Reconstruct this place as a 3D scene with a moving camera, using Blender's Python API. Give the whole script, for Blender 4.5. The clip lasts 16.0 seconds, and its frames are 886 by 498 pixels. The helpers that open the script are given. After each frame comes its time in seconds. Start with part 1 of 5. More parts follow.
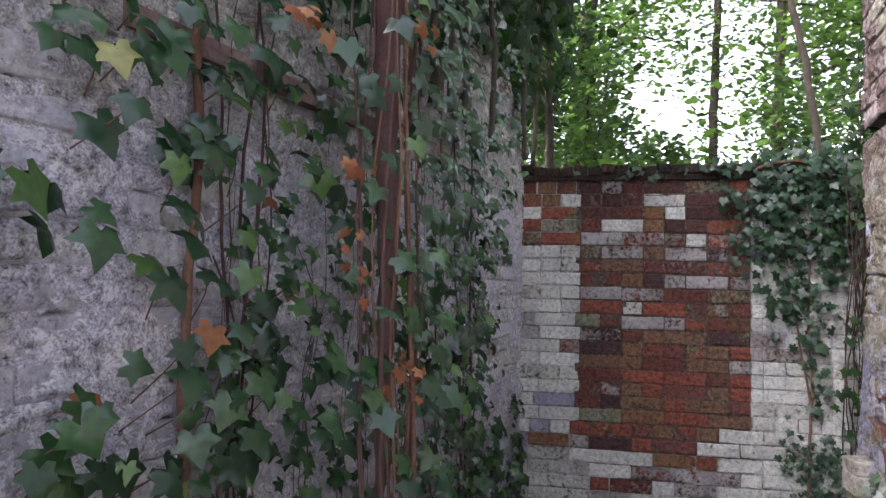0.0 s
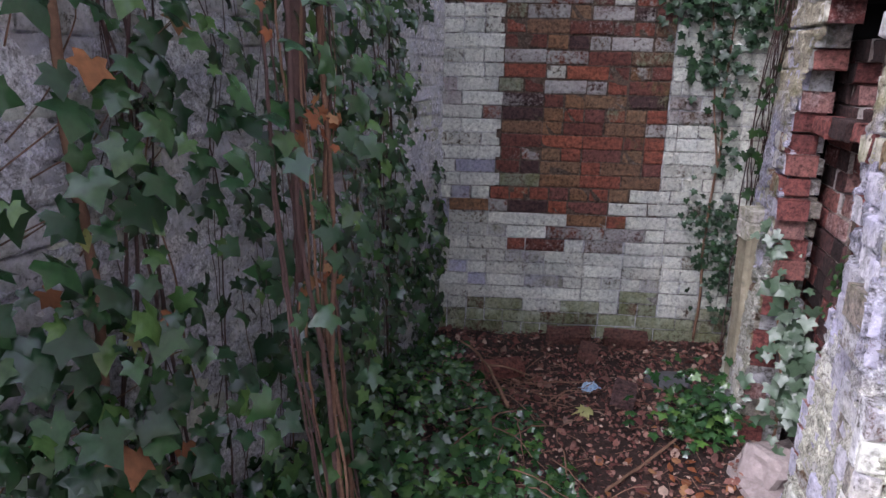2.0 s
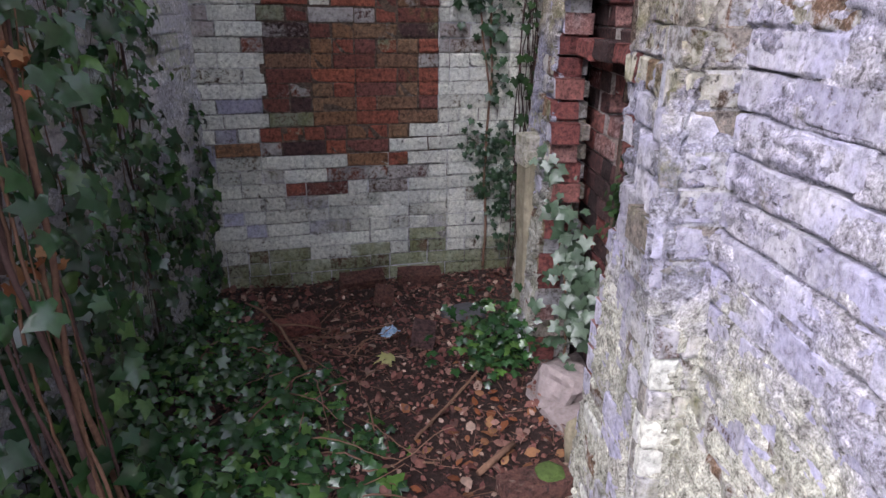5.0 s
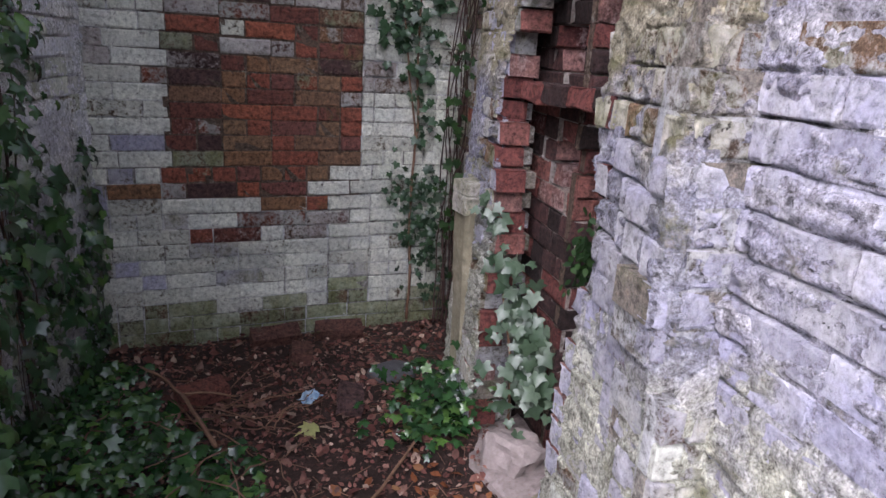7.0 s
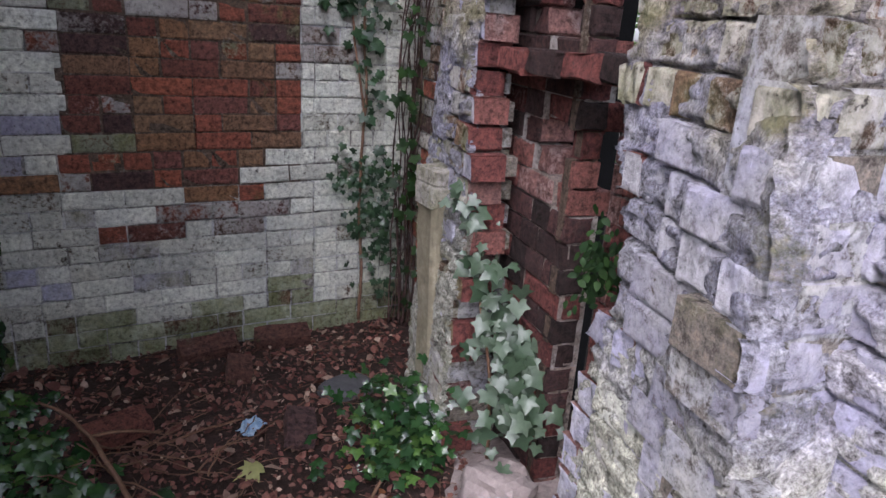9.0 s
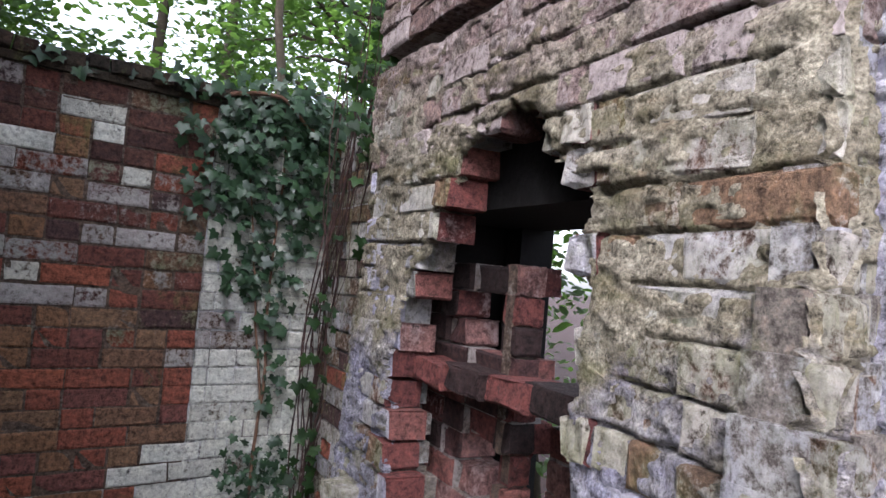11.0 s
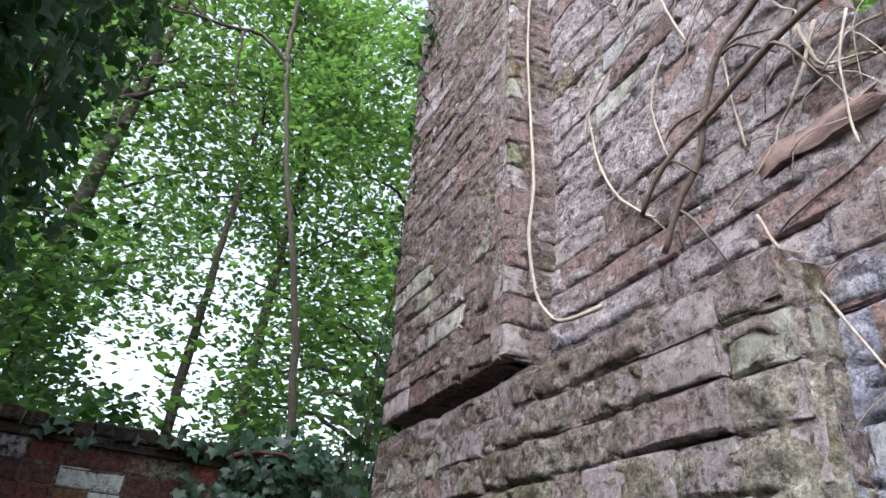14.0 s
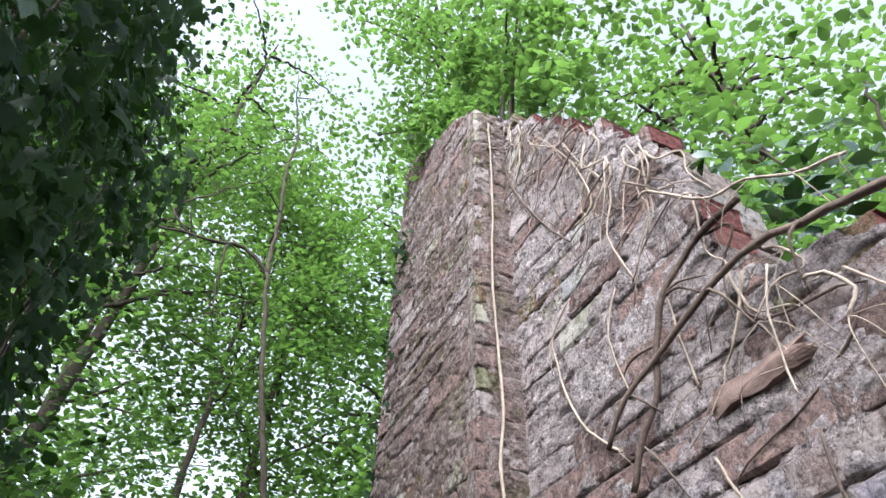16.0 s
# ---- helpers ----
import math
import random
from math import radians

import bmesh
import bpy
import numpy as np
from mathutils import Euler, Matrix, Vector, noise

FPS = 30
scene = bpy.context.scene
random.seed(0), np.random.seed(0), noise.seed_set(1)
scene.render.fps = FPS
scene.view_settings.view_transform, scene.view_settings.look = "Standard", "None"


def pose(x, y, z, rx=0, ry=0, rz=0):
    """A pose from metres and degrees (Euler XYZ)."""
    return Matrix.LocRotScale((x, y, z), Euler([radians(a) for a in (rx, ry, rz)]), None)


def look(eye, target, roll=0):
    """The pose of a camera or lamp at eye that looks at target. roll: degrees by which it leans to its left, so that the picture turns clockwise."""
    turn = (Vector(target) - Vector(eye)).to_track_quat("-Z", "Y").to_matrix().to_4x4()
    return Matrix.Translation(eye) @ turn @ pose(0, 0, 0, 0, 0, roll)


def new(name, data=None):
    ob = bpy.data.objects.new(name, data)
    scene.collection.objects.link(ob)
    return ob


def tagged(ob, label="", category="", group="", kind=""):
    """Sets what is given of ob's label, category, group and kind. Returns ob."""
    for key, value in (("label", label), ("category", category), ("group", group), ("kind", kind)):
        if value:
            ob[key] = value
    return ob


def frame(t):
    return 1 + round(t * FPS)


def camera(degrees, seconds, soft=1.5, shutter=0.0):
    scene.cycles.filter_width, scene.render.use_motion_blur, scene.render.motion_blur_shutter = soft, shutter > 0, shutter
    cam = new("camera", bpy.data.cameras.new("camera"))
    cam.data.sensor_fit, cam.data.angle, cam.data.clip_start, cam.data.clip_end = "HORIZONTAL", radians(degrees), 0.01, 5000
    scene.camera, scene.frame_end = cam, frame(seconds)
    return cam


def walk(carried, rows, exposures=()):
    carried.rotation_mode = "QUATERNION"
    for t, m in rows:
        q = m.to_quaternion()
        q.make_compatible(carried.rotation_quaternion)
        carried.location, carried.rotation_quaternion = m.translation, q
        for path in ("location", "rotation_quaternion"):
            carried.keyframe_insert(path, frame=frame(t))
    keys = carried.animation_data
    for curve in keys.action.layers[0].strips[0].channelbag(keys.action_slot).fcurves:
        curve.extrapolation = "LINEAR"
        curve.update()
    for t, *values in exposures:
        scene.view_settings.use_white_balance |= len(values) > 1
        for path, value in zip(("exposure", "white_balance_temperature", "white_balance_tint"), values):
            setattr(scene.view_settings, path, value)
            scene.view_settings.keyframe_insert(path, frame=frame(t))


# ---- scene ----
cam = camera(67.6, 16.0)
PATH = [
    (0, (1.272, -3.815, 1.545), (0.869, -1.858, 1.636), 1.2),
    (0.5, (1.272, -3.796, 1.527), (0.927, -1.826, 1.483), 1.1),
    (1, (1.268, -3.772, 1.5), (0.991, -1.805, 1.267), 1.2),
    (1.5, (1.269, -3.758, 1.472), (1.058, -1.808, 1.081), 0.9),
    (2, (1.273, -3.747, 1.446), (1.118, -1.829, 0.901), 1.3),
    (2.5, (1.282, -3.735, 1.425), (1.206, -1.853, 0.753), 0.8),
    (3, (1.291, -3.732, 1.416), (1.346, -1.865, 0.7), 1.3),
    (3.5, (1.296, -3.726, 1.413), (1.502, -1.88, 0.672), 2.1),
    (4, (1.299, -3.705, 1.416), (1.616, -1.877, 0.668), 2.9),
    (4.5, (1.295, -3.638, 1.409), (1.657, -1.824, 0.649), 2.0),
    (5, (1.315, -3.54, 1.414), (1.778, -1.728, 0.705), 1.0),
    (5.2, (1.327, -3.504, 1.415), (1.813, -1.692, 0.721), 0.9),
    (7.3, (1.256, -3.231, 1.363), (2.035, -1.48, 0.792), 4.1),
    (7.5, (1.268, -3.197, 1.356), (2.054, -1.45, 0.782), 4.1),
    (8, (1.326, -3.086, 1.331), (2.131, -1.377, 0.675), 3.9),
    (8.2, (1.365, -3.037, 1.329), (2.173, -1.336, 0.654), 3.7),
    (10.3, (1.308, -2.726, 1.377), (2.466, -1.124, 1.071), 4.9),
    (10.5, (1.34, -2.711, 1.413), (2.502, -1.095, 1.21), 5.0),
    (11, (1.361, -2.702, 1.493), (2.55, -1.096, 1.592), 5.0),
    (11.5, (1.382, -2.694, 1.553), (2.57, -1.117, 1.873), 5.1),
    (12, (1.392, -2.682, 1.581), (2.538, -1.117, 2.065), 5.1),
    (12.4, (1.392, -2.677, 1.594), (2.504, -1.129, 2.201), 5.7),
    (12.5, (1.405, -2.68, 1.61), (2.493, -1.129, 2.252), 5.7),
    (13, (1.4, -2.695, 1.632), (2.442, -1.162, 2.382), 5.4),
    (13.5, (1.388, -2.715, 1.649), (2.38, -1.216, 2.527), 5.3),
    (14, (1.385, -2.747, 1.664), (2.327, -1.273, 2.635), 4.3),
    (14.5, (1.382, -2.782, 1.682), (2.286, -1.365, 2.766), 2.7),
    (15, (1.383, -2.806, 1.693), (2.25, -1.464, 2.896), 2.5),
    (15.5, (1.366, -2.82, 1.705), (2.196, -1.57, 3.028), 2.1),
    (16, (1.35, -2.837, 1.712), (2.126, -1.67, 3.139), 2.3),
]
walk(cam, [(t, look(eye, target, roll)) for t, eye, target, roll in PATH],
     exposures=[(0.0, 2.55, 6100, 23), (2.5, 2.45, 5900, 23), (4.0, 2.25, 6000, 22), (8.0, 2.25, 6000, 20), (10.5, 2.35, 6000, 19), (12.5, 2.25, 5700, 15), (13.5, 1.85, 5700, 12), (16.0, 1.9, 5850, 9)])

# ---- sky and sun: an overcast day under trees ----
world = bpy.data.worlds.new("overcast_sky")
scene.world = world
world.use_nodes = True
wn, wl = world.node_tree.nodes, world.node_tree.links
sky = wn.new("ShaderNodeTexSky")
sky.sky_type, sky.sun_disc = "NISHITA", False
sky.sun_elevation, sky.sun_rotation = radians(44), radians(241)
sky.air_density, sky.dust_density = 1.0, 3.0
cloud = wn.new("ShaderNodeHueSaturation")
cloud.inputs["Saturation"].default_value = 0.3
wl.new(sky.outputs[0], cloud.inputs["Color"])
wl.new(cloud.outputs[0], wn["Background"].inputs["Color"])
wn["Background"].inputs["Strength"].default_value = 0.15
sun = new("sun", bpy.data.lights.new("sun", "SUN"))
sun.data.energy, sun.data.angle, sun.data.color = 2.15, radians(60), (1.0, 0.97, 0.93)
sun.matrix_world = look((-9.5, -7.5, 11), (1.5, -1.5, 0))


# ---- materials ----
def graph(name):
    m = bpy.data.materials.new(name)
    m.use_nodes = True
    return m, m.node_tree.nodes, m.node_tree.links, m.node_tree.nodes["Principled BSDF"]


def ramp(nodes, stops):
    r = nodes.new("ShaderNodeValToRGB")
    els = r.color_ramp.elements
    while len(els) < len(stops):
        els.new(0.5)
    for e, (p, c) in zip(els, stops):
        e.position, e.color = p, (*c, 1)
    return r


def noise_tex(nodes, links, vec, scale, detail=4.0, rough=0.6):
    n = nodes.new("ShaderNodeTexNoise")
    n.inputs["Scale"].default_value, n.inputs["Detail"].default_value, n.inputs["Roughness"].default_value = scale, detail, rough
    links.new(vec, n.inputs["Vector"])
    return n.outputs["Fac"]


def maths(nodes, links, op, a, b=0.5, clamp=False):
    n = nodes.new("ShaderNodeMath")
    n.operation, n.use_clamp = op, clamp
    for i, v in enumerate((a, b)):
        if isinstance(v, (int, float)):
            n.inputs[i].default_value = v
        else:
            links.new(v, n.inputs[i])
    return n.outputs[0]


def mixed(nodes, links, fac, a, b, mode="MIX"):
    n = nodes.new("ShaderNodeMix")
    n.data_type, n.blend_type = "RGBA", mode
    for i, v in ((0, fac), (6, a), (7, b)):
        if isinstance(v, (int, float)):
            n.inputs[i].default_value = v
        elif isinstance(v, tuple):
            n.inputs[i].default_value = (*v, 1)
        else:
            links.new(v, n.inputs[i])
    return n.outputs[2]


def chance(nodes, links):
    """One number for each separate piece, joined or not."""
    a, g = nodes.new("ShaderNodeObjectInfo").outputs["Random"], nodes.new("ShaderNodeNewGeometry")
    return maths(nodes, links, "FRACT", maths(nodes, links, "ADD", a, g.outputs["Random Per Island"])), g.outputs["Position"]


def step(nodes, links, value, low, high):
    n = nodes.new("ShaderNodeMapRange")
    n.inputs["From Min"].default_value, n.inputs["From Max"].default_value = low, high
    links.new(value, n.inputs["Value"])
    return n.outputs["Result"]


def bumped(nodes, links, bsdf, height, strength, distance):
    b = nodes.new("ShaderNodeBump")
    b.inputs["Strength"].default_value, b.inputs["Distance"].default_value = strength, distance
    links.new(height, b.inputs["Height"])
    links.new(b.outputs[0], bsdf.inputs["Normal"])


def masonry(name, hues, wash=0.0, wash_a=(0.62, 0.62, 0.6), wash_b=(0.5, 0.52, 0.6), moss=0.15, dirt=0.5):
    """Brick with worn, flaking limewash, algae and soot on it. hues: colours from brick to brick."""
    m, n, l, b = graph(name)
    rnd, pos = chance(n, l)
    base = ramp(n, [(i / max(1, len(hues)), h) for i, h in enumerate(hues)])
    base.color_ramp.interpolation = "CONSTANT" if len(hues) > 3 else "LINEAR"
    l.new(rnd, base.inputs[0])
    stretch = n.new("ShaderNodeMapping")
    stretch.inputs["Scale"].default_value = (16, 16, 2.2)
    l.new(pos, stretch.inputs["Vector"])
    streak = noise_tex(n, l, stretch.outputs[0], 1.0, 5, 0.65)
    grain, broad, flake = noise_tex(n, l, pos, 240, 3, 0.6), noise_tex(n, l, pos, 6.5, 8, 0.72), noise_tex(n, l, pos, 48, 8, 0.78)
    col = mixed(n, l, 1.0, base.outputs[0], ramp_of(n, l, flake, [(0.38, (0.35, 0.32, 0.32)), (0.5, (1, 1, 1)), (0.63, (1.6, 1.45, 1.35))]), "MULTIPLY")
    col = mixed(n, l, 1.0, col, ramp_of(n, l, grain, [(0.3, (0.7, 0.68, 0.66)), (0.6, (1.12, 1.1, 1.08))]), "MULTIPLY")
    height = flake
    if wash:
        v = maths(n, l, "ADD", maths(n, l, "MULTIPLY", broad, 0.32), maths(n, l, "MULTIPLY", flake, 0.38))
        v = maths(n, l, "ADD", v, maths(n, l, "MULTIPLY", streak, 0.16))
        v = maths(n, l, "ADD", v, maths(n, l, "MULTIPLY", rnd, 0.14))
        cut = 0.5 + (0.5 - wash) * 0.36
        mask = step(n, l, v, cut - 0.022, cut + 0.03)
        tone = mixed(n, l, step(n, l, noise_tex(n, l, pos, 4.2, 7, 0.7), 0.4, 0.6), wash_a, wash_b)
        tone = mixed(n, l, 1.0, tone, ramp_of(n, l, flake, [(0.36, (0.48, 0.47, 0.45)), (0.47, (0.9, 0.9, 0.89)), (0.64, (1.25, 1.25, 1.25))]), "MULTIPLY")
        tone = mixed(n, l, 1.0, tone, ramp_of(n, l, rnd, [(0.0, (0.8, 0.79, 0.77)), (1.0, (1.1, 1.1, 1.1))]), "MULTIPLY")
        col = mixed(n, l, mask, col, tone)
        height = maths(n, l, "ADD", flake, maths(n, l, "MULTIPLY", mask, 0.25))
    green = maths(n, l, "MULTIPLY", step(n, l, maths(n, l, "ADD", maths(n, l, "MULTIPLY", broad, 0.6), maths(n, l, "MULTIPLY", streak, 0.4)), 0.66 - 0.28 * moss, 0.76 - 0.2 * moss), 0.8)
    col = mixed(n, l, green, col, mixed(n, l, step(n, l, flake, 0.35, 0.65), (0.065, 0.07, 0.02), (0.26, 0.26, 0.1)))
    soot = maths(n, l, "MULTIPLY", step(n, l, noise_tex(n, l, pos, 13.0, 8, 0.8), 0.54, 0.68), dirt)
    col = mixed(n, l, soot, col, (0.05, 0.042, 0.04))
    pits = maths(n, l, "MULTIPLY", step(n, l, noise_tex(n, l, pos, 62, 5, 0.65), 0.40, 0.34), maths(n, l, "MULTIPLY", step(n, l, noise_tex(n, l, pos, 11, 4, 0.6), 0.46, 0.6), 0.85))
    col = mixed(n, l, pits, col, (0.035, 0.03, 0.028))
    l.new(col, b.inputs["Base Color"])
    b.inputs["Roughness"].default_value = 0.93
    b.inputs["Specular IOR Level"].default_value = 0.2
    h = maths(n, l, "ADD", height, maths(n, l, "MULTIPLY", grain, 0.12))
    h = maths(n, l, "SUBTRACT", h, maths(n, l, "MULTIPLY", pits, 0.3))
    bumped(n, l, b, h, 1.0, 0.026)
    return m


def ramp_of(n, l, value, stops):
    r = ramp(n, stops)
    l.new(value, r.inputs[0])
    return r.outputs[0]


def earthy(name, a, b_, c, scale=30.0, rough=0.95, depth=0.006):
    m, n, l, b = graph(name)
    rnd, pos = chance(n, l)
    fine, broad = noise_tex(n, l, pos, scale, 6, 0.7), noise_tex(n, l, pos, scale / 8, 3)
    col = ramp_of(n, l, fine, [(0.3, a), (0.52, b_), (0.75, c)])
    col = mixed(n, l, maths(n, l, "MULTIPLY", step(n, l, broad, 0.4, 0.65), 0.6), col, a)
    col = mixed(n, l, maths(n, l, "MULTIPLY", rnd, 0.35), col, c)
    l.new(col, b.inputs["Base Color"])
    b.inputs["Roughness"].default_value = rough
    b.inputs["Specular IOR Level"].default_value = 0.25
    bumped(n, l, b, fine, 0.8, depth)
    return m


def leafy(name, hues, rough=0.4, through_light=0.25, glow=(0.2, 0.4, 0.04), gloss=0.5):
    """Leaves: hue changes from leaf to leaf, light shines through thin ones."""
    m, n, l, b = graph(name)
    rnd, pos = chance(n, l)
    base = ramp(n, [(i / max(1, len(hues) - 1), h) for i, h in enumerate(hues)])
    l.new(rnd, base.inputs[0])
    mott = noise_tex(n, l, pos, 60, 3)
    col = mixed(n, l, 1.0, base.outputs[0], ramp_of(n, l, mott, [(0.3, (0.7, 0.72, 0.7)), (0.7, (1.25, 1.2, 1.15))]), "MULTIPLY")
    l.new(col, b.inputs["Base Color"])
    b.inputs["Roughness"].default_value = rough
    b.inputs["Specular IOR Level"].default_value = gloss
    if through_light:
        t, s = n.new("ShaderNodeBsdfTranslucent"), n.new("ShaderNodeMixShader")
        t.inputs["Color"].default_value = (*glow, 1)
        s.inputs[0].default_value = through_light
        l.new(b.outputs[0], s.inputs[1])
        l.new(t.outputs[0], s.inputs[2])
        l.new(s.outputs[0], n["Material Output"].inputs["Surface"])
    return m


def crusted(name, zones, moss=0.4, bare=0.5, soil=0.55):
    """Crumbling limewash and mortar over old brick: colours change with height, in ragged patches. zones: height, two tones."""
    m, n, l, b = graph(name)
    pos = n.new("ShaderNodeNewGeometry").outputs["Position"]
    flat, stretch, split = n.new("ShaderNodeMapping"), n.new("ShaderNodeMapping"), n.new("ShaderNodeSeparateXYZ")
    flat.inputs["Scale"].default_value, stretch.inputs["Scale"].default_value = (5, 5, 13), (16, 16, 2.2)
    for q in (flat, stretch):
        l.new(pos, q.inputs["Vector"])
    l.new(pos, split.inputs[0])
    broad, flake, fine = noise_tex(n, l, pos, 5.5, 8, 0.72), noise_tex(n, l, pos, 42, 8, 0.78), noise_tex(n, l, pos, 170, 4, 0.65)
    course, streak = noise_tex(n, l, flat.outputs[0], 1.0, 6, 0.7), noise_tex(n, l, stretch.outputs[0], 1.0, 5, 0.65)
    height = maths(n, l, "ADD", split.outputs[2], maths(n, l, "MULTIPLY", maths(n, l, "SUBTRACT", broad, 0.5), 1.0))
    tone = None
    for z, a, c in zones:
        here = mixed(n, l, step(n, l, course, 0.4, 0.6), a, c)
        tone = here if tone is None else mixed(n, l, step(n, l, height, z - 0.12, z + 0.12), tone, here)
    tone = mixed(n, l, 1.0, tone, ramp_of(n, l, flake, [(0.36, (0.2, 0.19, 0.18)), (0.46, (0.8, 0.79, 0.78)), (0.54, (1.05, 1.05, 1.05)), (0.64, (1.6, 1.6, 1.58))]), "MULTIPLY")
    tone = mixed(n, l, 1.0, tone, ramp_of(n, l, fine, [(0.33, (0.5, 0.49, 0.48)), (0.5, (1, 1, 1)), (0.67, (1.4, 1.4, 1.4))]), "MULTIPLY")
    worn = maths(n, l, "MULTIPLY", step(n, l, maths(n, l, "ADD", maths(n, l, "MULTIPLY", course, 0.6), maths(n, l, "MULTIPLY", flake, 0.4)), 0.56, 0.62), bare)
    tone = mixed(n, l, worn, tone, mixed(n, l, step(n, l, streak, 0.4, 0.6), (0.2, 0.13, 0.09), (0.27, 0.19, 0.15)))
    green = maths(n, l, "MULTIPLY", step(n, l, maths(n, l, "ADD", maths(n, l, "MULTIPLY", broad, 0.5), maths(n, l, "MULTIPLY", course, 0.5)), 0.64 - 0.24 * moss, 0.74 - 0.18 * moss), 0.75)
    tone = mixed(n, l, green, tone, mixed(n, l, step(n, l, flake, 0.35, 0.65), (0.075, 0.08, 0.03), (0.27, 0.27, 0.14)))
    grime = maths(n, l, "MULTIPLY", step(n, l, noise_tex(n, l, pos, 15.0, 8, 0.8), 0.54, 0.67), soil)
    tone = mixed(n, l, grime, tone, (0.07, 0.06, 0.055))
    pits = maths(n, l, "MULTIPLY", step(n, l, noise_tex(n, l, flat.outputs[0], 6.5, 5, 0.7), 0.37, 0.31), 0.9)
    tone = mixed(n, l, pits, tone, (0.03, 0.026, 0.024))
    l.new(tone, b.inputs["Base Color"])
    b.inputs["Roughness"].default_value = 0.95
    b.inputs["Specular IOR Level"].default_value = 0.15
    h = maths(n, l, "ADD", flake, maths(n, l, "MULTIPLY", fine, 0.25))
    bumped(n, l, b, maths(n, l, "SUBTRACT", h, maths(n, l, "MULTIPLY", pits, 0.35)), 1.0, 0.03)
    return m


